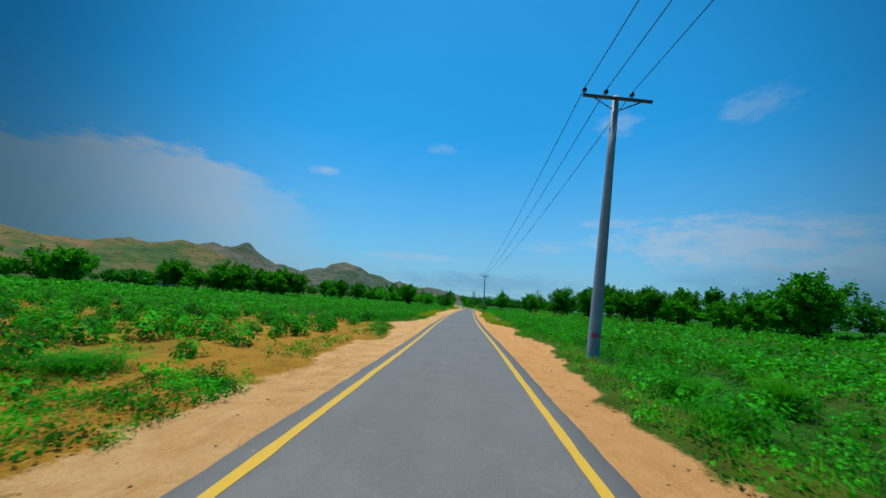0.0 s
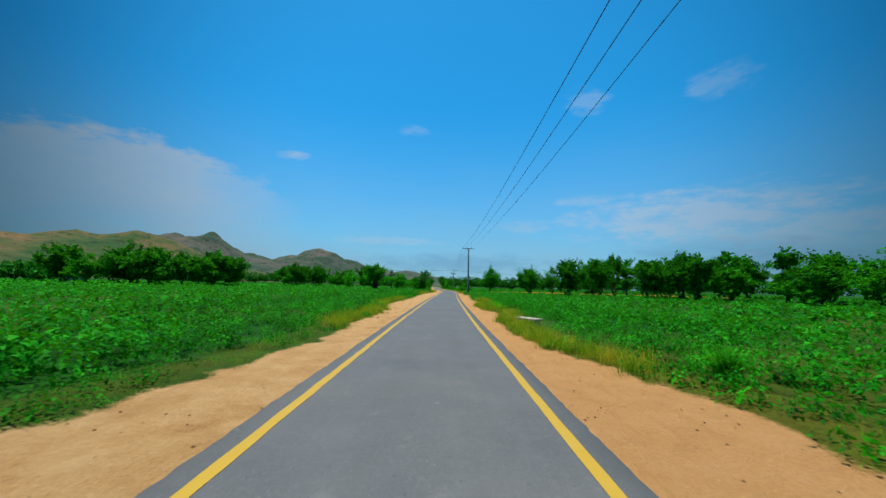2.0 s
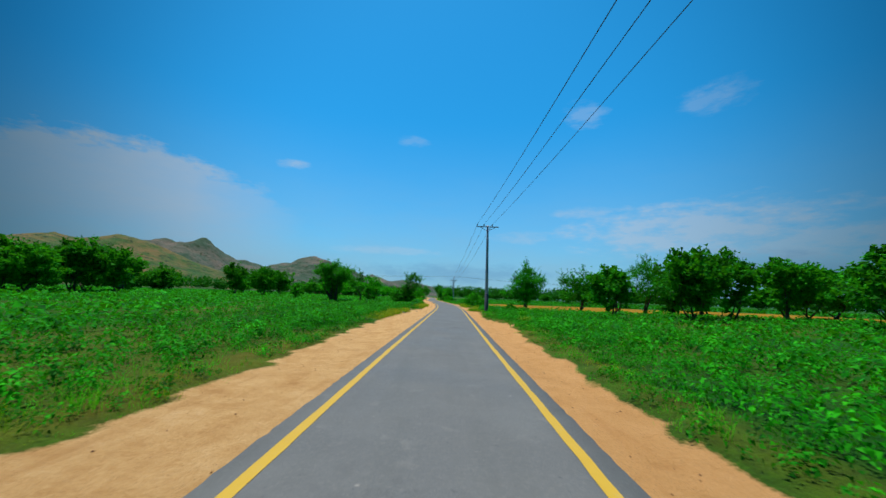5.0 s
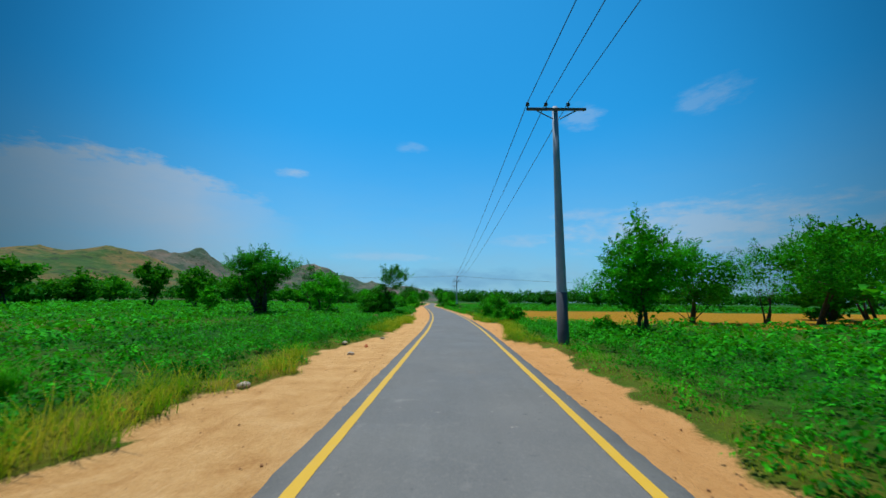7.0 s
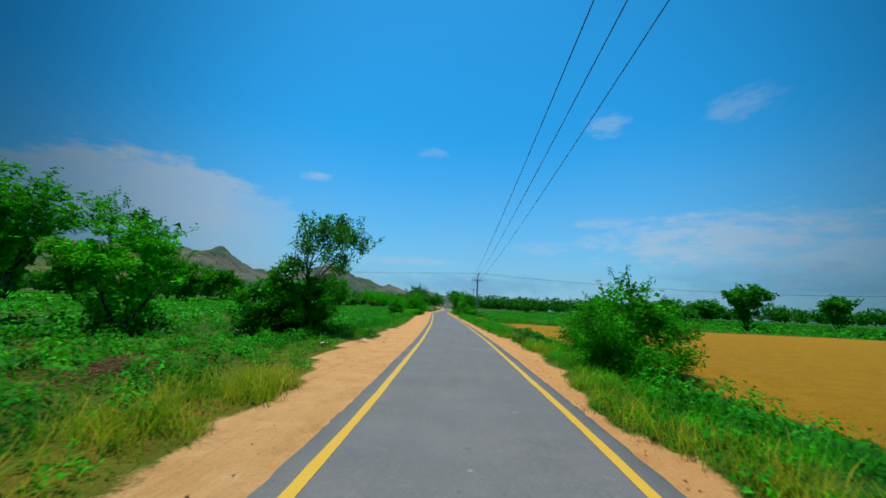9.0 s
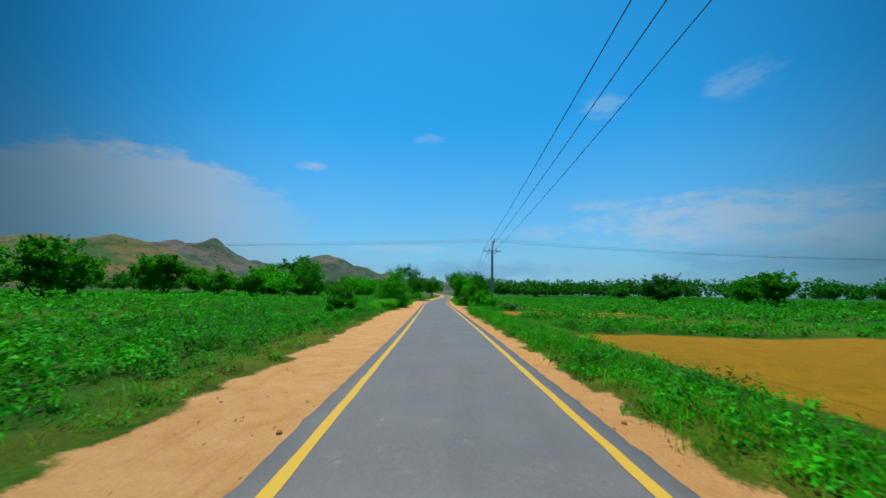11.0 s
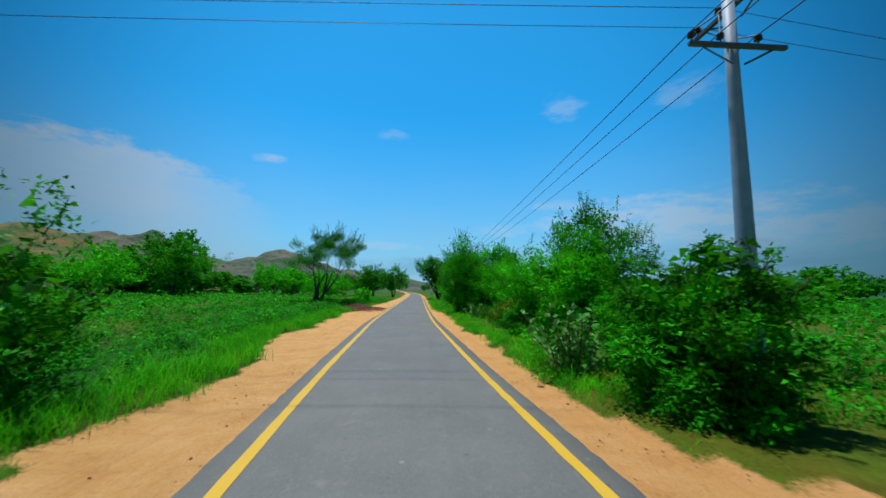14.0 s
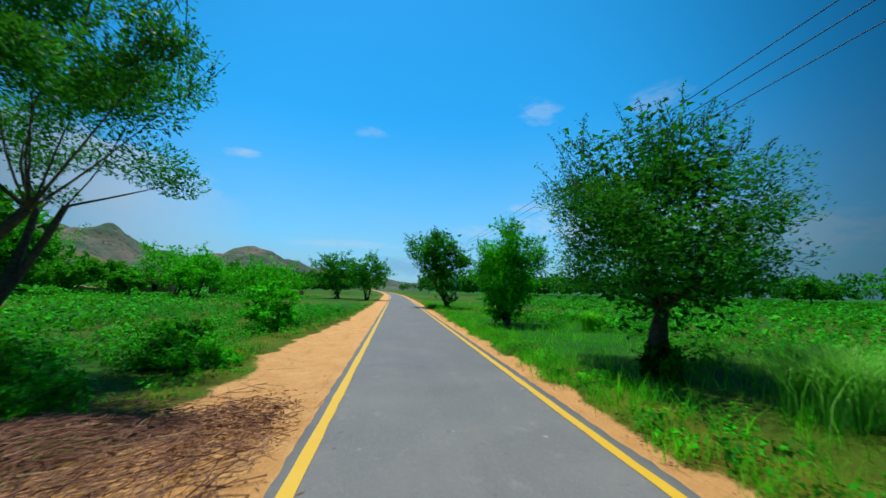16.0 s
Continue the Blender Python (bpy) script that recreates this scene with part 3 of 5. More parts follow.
def hill(name, label, mounds, x0, x1, y0, y1, n, seed, mat):
    x, y = np.meshgrid(np.linspace(x0, x1, n), np.linspace(y0, y1, n))
    z = np.zeros_like(x)
    for cx, cy, h, rx, ry in mounds:
        d = np.sqrt(((x - cx) / rx) ** 2 + ((y - cy) / ry) ** 2)
        z = np.maximum(z, h * np.clip(1 - d, 0, 1) ** 0.9)
    rid = fbm(x / 260, y / 260, seed)
    z = z * (0.62 + 0.56 * rid) + 12 * (rid - 0.5) * smooth01(z / 30) + 7 * (fbm(x / 60, y / 60, seed + 1, 4) - 0.5) * smooth01(z / 25)
    z = z - 2.0
    i = np.arange(n * n).reshape(n, n)
    f = np.stack([i[:-1, :-1], i[:-1, 1:], i[1:, 1:], i[1:, :-1]], -1).reshape(-1, 4)
    return tagged(new(name, mesh_of(name, 1.4 * np.stack([x, y, z], -1).reshape(-1, 3), f, mat, True)), label, "hill", "hills beyond the fields", "structure")


def polar(az, dist, oy=20.0):
    return dist * math.sin(radians(az)), oy + dist * math.cos(radians(az))


def mound(az, dist, el, r_az, r_d):
    x, y = polar(az, dist)
    return (x, y, dist * math.tan(radians(el)) + 1.5, r_az, r_d)


hill("rocky_hill", "brown rocky ridge with green scrub patches", [
    mound(-31.5, 1250, 6.5, 170, 330), mound(-35.5, 1250, 5.6, 260, 330), mound(-27.0, 1260, 4.7, 200, 300), mound(-22.5, 1260, 4.6, 190, 300),
    mound(-18.2, 1260, 5.25, 190, 320), mound(-14.0, 1280, 3.6, 180, 260), mound(-10.0, 1300, 2.7, 180, 240), mound(-5.5, 1350, 1.9, 220, 240)],
    -1250, 150, 800, 1800, 165, 3, HILL_FAR)
hill("low_hill", "low tawny hillside dotted with shrubs", [
    mound(-39.5, 760, 5.2, 190, 240), mound(-44.5, 760, 4.9, 220, 240), mound(-49.5, 740, 4.2, 240, 240), mound(-56, 720, 4.2, 260, 260),
    mound(-35.5, 780, 3.6, 150, 200), mound(-31.0, 800, 2.3, 150, 180), mound(-65, 700, 5.2, 260, 260), mound(-78, 680, 5.0, 260, 260)],
    -1100, -150, 60, 1100, 140, 8, HILL_NEAR)
hill("far_hill", "hazy far mountain on the horizon", [mound(-2, 3600, 1.6, 700, 500), mound(-12, 3600, 2.0, 800, 500), mound(4, 3800, 1.2, 600, 400)],
     -1700, 1200, 2900, 4300, 60, 11, HILL_FAR)

# ---- power line ----
ARM_W = 1.23


def cone_mesh(name, rings, mat, sides=16):
    """A turned shape from (z, radius) rings."""
    ang = np.arange(sides) * 2 * math.pi / sides
    v = np.array([(r * math.cos(a), r * math.sin(a), z) for z, r in rings for a in ang])
    i = np.arange(len(rings) * sides).reshape(len(rings), sides)
    nx = np.roll(i, -1, 1)
    f = np.stack([i[:-1], nx[:-1], nx[1:], i[1:]], -1).reshape(-1, 4)
    return mesh_of(name, v, f, mat, True)


INSULATOR = cone_mesh("insulator", [(0, 0.017), (0.1, 0.017), (0.1, 0.07), (0.12, 0.09), (0.155, 0.056), (0.17, 0.077), (0.2, 0.077), (0.24, 0.042), (0.26, 0.0)], CERAMIC, 12)


def crossarm(parent, z, half, turn=0.0, shift=0.0, pins=(-1.18, -0.42, 0.50)):
    m = pose(0, 0, z, 0, 0, turn)
    arm = part("crossarm", bm_mesh("crossarm", box_bm(2 * half, 0.10, 0.10, 0.01, (shift, -0.18, 0)), ARM), parent, "dark angle-iron crossarm")
    arm.matrix_local = m
    for s in (-1, 1):
        v, f = tubes([[(s * 0.14, -0.17, -0.42), (s * 0.48, -0.17, -0.24), (s * 0.81 + shift, -0.17, -0.06)]], [[0.025] * 3], 4)
        b = part("brace", mesh_of("brace", v, f, ARM), parent)
        b.matrix_local = m
    tips = []
    for u in pins:
        ins = part("insulator", INSULATOR, arm, "brown ceramic pin insulator")
        ins.matrix_local = Matrix.Translation((u + shift, -0.18, 0.05))
        tips.append(m @ Vector((u + shift, -0.18, 0.05 + 0.24)))
    return tips


def pole(x, y, top, arm_z, lean=(0, 0), sleeve=1.7, r0=0.205, r1=0.12, mark=False, second=None, label="tall blue-grey tapered steel power pole"):
    p = new("utility_pole")
    p.matrix_world = pose(x, y, ground_z(x - float(road_x(y)), np.array(y)).item() - 0.02, lean[0], lean[1], 0)
    part("shaft", cone_mesh("shaft", [(0, r0), (top * 0.25, r0 * 0.92), (top * 0.5, (r0 + r1) / 2), (top * 0.75, r1 * 1.12), (top, r1), (top, 0.0)], STEEL, 18), p)
    if sleeve:
        part("sleeve", cone_mesh("sleeve", [(0, r0 + 0.012), (sleeve, r0 * 0.955 + 0.012), (sleeve + 0.01, r0 * 0.95)], STEEL_DARK, 18), p, "dark painted lower sleeve")
    if mark:
        for a0, a1, z0, z1 in ((0.15, 0.9, 0.80, 0.85), (0.2, 0.35, 0.75, 0.91), (0.5, 0.62, 0.78, 0.90)):
            ang = np.linspace(-math.pi / 2 - 0.9 + a0, -math.pi / 2 - 0.9 + a1 + 0.6, 6)
            rr = r0 * 0.99 + 0.006
            v = np.array([(rr * math.cos(a), rr * math.sin(a), z) for a in ang for z in (z0, z1)])
            f = [(2 * i, 2 * i + 2, 2 * i + 3, 2 * i + 1) for i in range(5)]
            part("paint_mark", mesh_of("paint_mark", v, f, PINK), p, "faded pink paint mark")
    tips = crossarm(p, arm_z, 1.14 if second else ARM_W, pins=(-1.07, -0.40, 0.49) if second else (-1.18, -0.42, 0.50))
    more = crossarm(p, second, 1.36, 90.0, 0.0, (-1.2, 0.49, 1.2)) if second else []
    tagged(p, label, "power pole", "power poles along the road")
    return [p.matrix_world @ t for t in tips], [p.matrix_world @ t for t in more]


def wire(a, b, sag, r=0.016):
    s = np.linspace(0, 1, 25)[:, None]
    pts = np.array(a) * (1 - s) + np.array(b) * s
    pts[:, 2] -= sag * 4 * (s * (1 - s))[:, 0]
    v, f = tubes([pts], [[r] * 25], 4)
    return tagged(new("power_cable", mesh_of("power_cable", v, f, WIRE)), "thin dark overhead power wire strung between poles", "cable", "overhead power wires")


t0, _ = pole(5.62, -78.88, 9.71, 9.51)
t1, _ = pole(4.6, 10.34, 9.44, 9.26, (0, 4.4), 0, mark=True, label="blue-grey steel power pole leaning slightly, pink paint mark")
t2, _ = pole(5.67, 101.86, 9.71, 9.53, (0, -0.3), 2)
t3, s3 = pole(5.2, 192.28, 8.6, 7.2, (0, 0), 0, second=8.37, label="steel power pole with two crossed arms and branching wires")
t4, _ = pole(8, 288.97, 10.14, 9.85)
t5, _ = pole(10.07, 381.12, 10.07, 9.78)
for a, b, sag in ((t0, t1, 1.25), (t1, t2, 1.25), (t2, t3, 1.0), (t3, t4, 0.85), (t4, t5, 1.0)):
    for p, q in zip(a, b):
        wire(p, q, sag)
sl, _ = pole(-120.11, 194.33, 10.41, 9.82)
sr, _ = pole(130.31, 203.16, 10.51, 9.92)
for i in range(3):
    wire(s3[i], sl[i], 1.55, 0.010)
    wire(s3[i], sr[i], 2.3, 0.010)
# a jumper from the upper arm to the lower one
for i in range(3):
    wire(s3[i], t3[i], 0.17)

# ---- trees and bushes ----


def limb_paths(base, tips, rng, bend=0.25, steps=6):
    s = np.linspace(0, 1, steps)[None, :, None]
    n = len(tips)
    mid = (base + tips) / 2 + rng.normal(size=(n, 3)) * bend * np.linalg.norm(tips - base, axis=1, keepdims=True) * [0.5, 0.5, 0.3]
    return base[:, None] * (1 - s) ** 2 + 2 * mid[:, None] * s * (1 - s) + tips[:, None] * s ** 2


SHAPES = {  # centre height, half height, lowest and highest angle of the limbs, reach of leaves down a limb, limbs
    "airy": (0.60, 0.34, -20, 88, 0.42, 18), "slim": (0.45, 0.48, -40, 88, 0.35, 10)}
PROFILES = {  # relative heights, relative widths there, limbs
    "vase": ((0.03, 0.18, 0.34, 0.50, 0.66, 0.80, 0.92, 1.0), (0.07, 0.13, 0.27, 0.50, 0.80, 1.0, 0.86, 0.50), 20),
    "round": ((0.22, 0.32, 0.46, 0.62, 0.78, 0.91, 1.0), (0.22, 0.74, 1.0, 1.0, 0.80, 0.48, 0.16), 17),
    "fan": ((0.15, 0.27, 0.42, 0.58, 0.74, 0.88, 1.0), (0.12, 0.36, 0.70, 0.95, 1.0, 0.76, 0.36), 18),
    "full": ((0.24, 0.32, 0.42, 0.55, 0.68, 0.80, 0.91, 1.0), (0.16, 0.55, 0.92, 1.0, 0.86, 0.60, 0.36, 0.18), 22),
    "tall": ((0.05, 0.18, 0.36, 0.58, 0.76, 0.90, 1.0), (0.40, 0.62, 0.82, 1.0, 0.94, 0.66, 0.34), 22),
    "bush": ((0.02, 0.16, 0.40, 0.64, 0.84, 1.0), (0.70, 0.94, 1.0, 0.84, 0.56, 0.24), 24)}


def limbs_of(style):
    return PROFILES[style][2] if style in PROFILES else SHAPES[style][5]


def massed_points(style, n, h, w, rng):
    """Leaf clumps heaped inside a crown's outline, most of them near its skin, with lobes and hollows."""
    zs, rs, limbs = PROFILES[style]
    grid = np.linspace(zs[0], zs[-1], 60)
    weight = np.interp(grid, zs, rs) ** 1.25 + 0.05
    z = rng.choice(grid, n, p=weight / weight.sum()) + rng.normal(0, 0.012, n)
    z[:limbs] = np.interp((np.arange(limbs) + rng.random(limbs)) / limbs, np.cumsum(weight) / weight.sum(), grid)
    a = np.arange(n) * 2.39996 + rng.normal(0, 0.35, n)
    ph = rng.uniform(0, 6.28, 3)
    lobe = 1 + 0.17 * np.sin(2 * a + ph[0] + 5 * z) + 0.14 * np.sin(3 * a + ph[1] - 8 * z) + 0.10 * np.sin(17 * z + a + ph[2])
    skin = np.where(rng.random(n) < 0.62, rng.uniform(0.70, 0.98, n), rng.random(n) ** 0.6 * 0.7)
    skin[:limbs] = rng.uniform(0.72, 0.9, limbs)
    r = 0.42 * w * np.interp(z, zs, rs) * lobe * skin
    c = np.stack([r * np.cos(a), r * np.sin(a), z * h * (1 + 0.05 * np.sin(3 * a + ph[1]))], -1)
    return c, rng.uniform(0.55, 1.15, n) * np.clip(1.15 * np.interp(z, zs, rs), 0.35, 1.0)


def crown_points(style, n, h, w, rng):
    """Centres and sizes of the leaf clumps of a crown."""
    if style in PROFILES:
        return massed_points(style, n, h, w, rng)
    zc, hz, e0, e1, s0, limbs = SHAPES[style]
    e = np.radians(e0 + (e1 - e0) * (np.arange(limbs) + rng.random(limbs)) / limbs)
    a = np.arange(limbs) * 2.4 + rng.uniform(0, 6.28) + rng.normal(0, 0.3, limbs)
    reach = rng.uniform(0.7, 1.0, limbs)
    r = 0.47 * w * np.cos(e) ** 0.8 * reach
    tip = np.stack([r * np.cos(a), r * np.sin(a), zc * h + hz * h * np.sin(e) * rng.uniform(0.74, 1.0, limbs)], -1)
    foot = np.tile(np.array([0, 0, zc * h * 0.72]), (limbs, 1))
    k = np.concatenate([np.arange(limbs), rng.integers(0, limbs, max(0, n - limbs))])[:n]
    s = s0 + (1 - s0) * rng.random(n) ** 0.7
    s[:limbs] = 0.97
    c = foot[k] + (tip - foot)[k] * s[:, None]
    c[:, 2] += 0.06 * h * np.sin(s * 3.1)
    c += rng.normal(size=(n, 3)) * [0.07 * w, 0.07 * w, 0.045 * h] * (1.25 - s)[:, None]
    c[:, 2] = np.maximum(c[:, 2], 0.05 * h)
    return c, np.clip(1.35 - 0.75 * s, 0.5, 1.3) * rng.uniform(0.75, 1.15, n)


def plant(name, label, category, x, y, h, w, style="round", leaves=6000, leaf=0.09, mat=None, seed=1, stems=1, lean=(0.0, 0.0),
          shoots=30, clumps=70, group="", spread=1.0, trunk_r=None, fork=0.35, place=True, slim=0.36, limb_sides=4, peaks=()):
    """A tree or bush with a woody part and a leafy part."""
    rng = np.random.default_rng(seed)
    root = new(name)
    c, fat = crown_points(style, clumps, h, w, rng)
    for px, py, pz in peaks:
        # leafy spires that stand above the crown
        t = rng.random(9)
        c = np.concatenate([c, np.stack([px * w + rng.normal(0, 0.03 * w, 9), py * w + rng.normal(0, 0.03 * w, 9), (0.66 + (pz - 0.66) * t) * h], -1)])
        fat = np.concatenate([fat, 0.62 - 0.25 * t])
    c[:, :2] += np.array(lean) * (c[:, 2:3] / h)
    tr = trunk_r or 0.02 * h + 0.03
    # woody part: stems from the ground to the forks, then limbs to the clumps
    chunks = []
    feet = np.stack([rng.normal(0, 0.10 * stems ** 0.5 * (stems > 1), stems), rng.normal(0, 0.10 * (stems > 1), stems), np.full(stems, -0.05)], -1)
    fa = rng.uniform(0, 2 * math.pi, stems)
    forks = np.stack([np.cos(fa) * w * 0.12 * (stems > 1), np.sin(fa) * w * 0.12 * (stems > 1), rng.uniform(0.85, 1.15, stems) * fork * h], -1)
    forks[:, :2] += np.array(lean) * fork + rng.normal(0, 0.03 * w, (stems, 2))
    sp = limb_paths(feet, forks, rng, 0.12)
    chunks.append(tubes(sp, tr / stems ** 0.5 * np.linspace(1.2, 0.5, 6)[None].repeat(stems, 0), 7))
    main = limbs_of(style)
    massed = style in PROFILES
    c_all, c = c, c[:main] * ([0.8, 0.8, 0.95] if massed else [1, 1, 1])
    near = np.argmin(((c[:, None, :2] - forks[None, :, :2]) ** 2).sum(-1) + rng.random((len(c), stems)) * 0.5, 1)
    lp = limb_paths(forks[near], c, rng, 0.22)
    low = c[:, 2] < forks[near][:, 2]
    lp[low] = limb_paths(feet[near][low] * [1, 1, 0] + [0, 0, 0.05], c[low], rng, 0.2)
    lr = (tr / stems ** 0.5 * 0.38) * rng.uniform(0.5, 1.0, len(c))[:, None] * np.linspace(1, 0.12, 6)[None]
    chunks.append(tubes(lp[:, ::1 if limb_sides > 3 else 2], lr[:, ::1 if limb_sides > 3 else 2], limb_sides))
    c = c_all
    # leafy part
    leaves = int(leaves * (0.92 if massed else 1.4))
    k = rng.choice(len(c), leaves, p=fat ** 2 / (fat ** 2).sum())
    leaf, slim = leaf * 1.06, slim * 1.36
    size = (0.112 if massed else 0.135) * (w + h) / 2 * spread
    off = unit(rng.normal(size=(leaves, 3))) * (rng.random((leaves, 1)) ** 0.45) * size * [1.05, 1.05, 0.8] * fat[k][:, None]
    p = c[k] + off
    axis = unit(off) * 0.8 + rng.normal(size=(leaves, 3)) * 0.6 + [0, 0, 0.15]
    scl = rng.uniform(0.65, 1.3, leaves)
    face = unit(off) * 0.6 + [0, 0, 0.85] + rng.normal(size=(leaves, 3)) * 0.45
    lv = [leaf_tris(p, axis, leaf * scl, leaf * slim * scl, rng, face)]
    if massed:
        # broader leaf sprays that close the heart of the crown
        m = leaves // 9
        q = c[rng.integers(0, len(c), m)] * [0.72, 0.72, 0.97] + rng.normal(size=(m, 3)) * size * 0.5
        lv.append(leaf_tris(q, rng.normal(size=(m, 3)), leaf * 2.3 * rng.uniform(0.7, 1.2, m), leaf * 1.5, rng))
    if shoots:
        # leafy shoots that stand out of the outline
        out = c[np.argsort(-(c[:, 2] / h + 0.5 * np.hypot(c[:, 0], c[:, 1]) / w))[:max(8, clumps // 2)]]
        b = out[rng.integers(0, len(out), shoots)] + rng.normal(size=(shoots, 3)) * size * 0.3
        d = unit(unit(b - [lean[0] * .5, lean[1] * .5, h * 0.45]) + [0, 0, 0.7] + rng.normal(size=(shoots, 3)) * 0.3)
        ln = rng.uniform(0.07, 0.17, shoots)[:, None] * (h + w) / 2
        tip = b + d * ln
        chunks.append(tubes(limb_paths(b, tip, rng, 0.1, 4), np.full((shoots, 4), 0.010) * [1, 0.8, 0.6, 0.3], 3))
        q = rng.integers(0, shoots, shoots * 26)
        s = rng.random((len(q), 1)) ** 0.8
        pp = b[q] + d[q] * ln[q] * s + rng.normal(size=(len(q), 3)) * leaf * 0.55
        lv.append(leaf_tris(pp, d[q] + rng.normal(size=(len(q), 3)) * 0.9, leaf * rng.uniform(0.6, 1.1, len(q)), leaf * slim * 1.1, rng))
    # bring the whole plant to its width and height
    pts = np.concatenate([a for a, _ in lv])
    span = np.percentile(pts, [1.5, 98.5], axis=0)
    fit_w = np.clip(0.93 * w / (0.5 * (span[1] - span[0])[:2].sum()), 0.65, 1.35)
    fit_z = np.clip(h / np.percentile(pts[:, 2], 99.7), 0.75, 1.35)
    fit = np.array([fit_w, fit_w, fit_z])
    chunks = [(a * fit, b) for a, b in chunks]
    lv = [(a * fit, b) for a, b in lv]
    v, f = joined(chunks)
    part("trunk" if style not in ("bush",) else "rootstock", mesh_of("wood", v, f, BARK, True), root, "brown bark")["kind"] = "stuff"
    v, f = joined(lv)
    v[:, 2] = np.maximum(v[:, 2], 0.02)
    part("crown" if style not in ("bush",) else "foliage", mesh_of("leaves", v, f, mat or TREE), root)["kind"] = "stuff"
    if place:
        root.matrix_world = pose(x, y, ground_z(np.array(x - float(road_x(y))), np.array(y)).item() - 0.03, 0, 0, 0)
    return tagged(root, label, category, group)


G_L, G_R = "trees beside the road", "bushes along the verge"
# trees and bushes west of the road
plant("tree", "bushy upright green tree standing in the crop field", "tree", -19.02, 129.44, 7.28, 6.76, "vase", 22000, 0.13, TREE, 11, 6, shoots=110, group=G_L, fork=0.34, clumps=130, trunk_r=0.55, spread=0.85)
plant("sapling", "small bright green sapling among the crops", "tree", -27.53, 134.14, 3.42, 3.18, "round", 2600, 0.163, BRIGHT, 12, 1, shoots=20, clumps=30, group=G_L)
plant("tree", "round bright green tree with a dark bare stem", "tree", -12.12, 129.71, 4.86, 4.28, "tall", 9000, 0.125, BRIGHT, 13, 2, shoots=40, group=G_L)
plant("tree", "thin half-bare tree behind a fuller one", "tree", -14.78, 132.75, 6.32, 2.21, "slim", 900, 0.138, GREY_LEAF, 14, 2, shoots=24, clumps=30, group=G_L)
plant("bush", "large dark green bush at the field edge", "bush", -6.48, 131.79, 3.28, 4.29, "bush", 13000, 0.125, TREE, 15, 5, shoots=50, clumps=110, group=G_R)
plant("tree", "loose airy green tree rising behind a dark bush", "tree", -5.65, 132.89, 6.05, 3.87, "airy", 3200, 0.138, GREY_LEAF, 16, 2, shoots=70, clumps=55, group=G_L, lean=(0.7, 0))
plant("bush", "leafy green roadside bush with long shoots", "bush", -7.35, 168.87, 2.61, 2.55, "bush", 9000, 0.081, TREE, 17, 5, shoots=60, clumps=80, group=G_R)
plant("bush", "tall dense bright green thorn bush with spiky shoots", "bush", -6.2, 183.8, 4.1, 4, "bush", 28000, 0.069, BRIGHT, 18, 6, shoots=150, clumps=150, group=G_R)
plant("bush", "green thorn bush with thin twigs on top", "bush", -7.51, 189.08, 2.79, 3.2, "bush", 11000, 0.081, TREE, 19, 5, shoots=70, clumps=80, group=G_R, trunk_r=0.056)
plant("tree", "multi-stemmed airy tree with dark bare trunks", "tree", -11.4, 219.3, 7.3, 6.6, "airy", 24000, 0.075, GREY_LEAF, 20, 6, shoots=110, clumps=52, group=G_L, spread=0.8, lean=(1.5, 0.1), fork=0.42, trunk_r=0.21)
plant("bush", "thin twiggy thorn branches rising over a bush", "bush", -7.22, 189.51, 3.22, 2.18, "vase", 260, 0.088, GREY_LEAF, 55, 4, shoots=16, clumps=30, group=G_R, trunk_r=0.042)
for bx, by, bh, bw, sd in ((-8.3, 217.6, 0.85, 2.2, 81), (-10.2, 218.2, 0.95, 2.4, 82), (-7.7, 220.8, 0.8, 2.0, 83), (-12.1, 217.2, 0.9, 2.4, 84), (-9.4, 215.2, 0.7, 1.8, 85), (-9.2, 223.2, 0.8, 2.2, 86)):
    plant("bush", "low dark green shrub round the foot of a tree", "bush", bx, by, bh, bw, "bush", 2600, 0.075, TREE, sd, 3, shoots=16, clumps=36, group=G_R)
for bx, by, bh, bw, sd in ((-6.2, 177.3, 0.75, 2.0, 101), (-6.3, 179.4, 0.9, 2.2, 102)):
    plant("bush", "feathery yellow-green weed thicket on the verge", "bush", bx, by, bh, bw, "bush", 6500, 0.04, GRASS, sd, 5, shoots=90, clumps=60, group=G_R, trunk_r=0.02)
plant("bush", "young bright green bush on the grassy verge", "bush", -8.35, 227.85, 1.85, 1.93, "bush", 3000, 0.1, BRIGHT, 21, 3, shoots=24, clumps=35, group=G_R)
plant("tree", "dark green tree at the far field edge", "tree", -39.27, 244, 10.21, 7.7, "tall", 5000, 0.25, TREE, 22, 2, shoots=50, group=G_L)
plant("tree", "dark rounded tree by the road bend", "tree", -8.31, 269.85, 7.22, 6.19, "round", 5000, 0.213, TREE, 23, 2, shoots=30, group=G_L)
plant("tree", "dark rounded tree by the road bend", "tree", -13.61, 277.21, 7.8, 7.36, "round", 5000, 0.225, TREE, 24, 2, shoots=30, group=G_L)
plant("tree", "bright green feathery tree at the field edge", "tree", -45.09, 258.05, 9.89, 9.74, "vase", 3200, 0.25, BRIGHT, 56, 2, shoots=30, group=G_L)
plant("tree", "bright green rounded tree at the field edge", "tree", -33.23, 266.9, 7.52, 9.43, "round", 3200, 0.25, BRIGHT, 57, 2, shoots=30, group=G_L)
plant("tree", "bright green rounded tree at the field edge", "tree", -54.77, 249.18, 9.61, 10.94, "round", 3200, 0.25, BRIGHT, 58, 2, shoots=30, group=G_L)
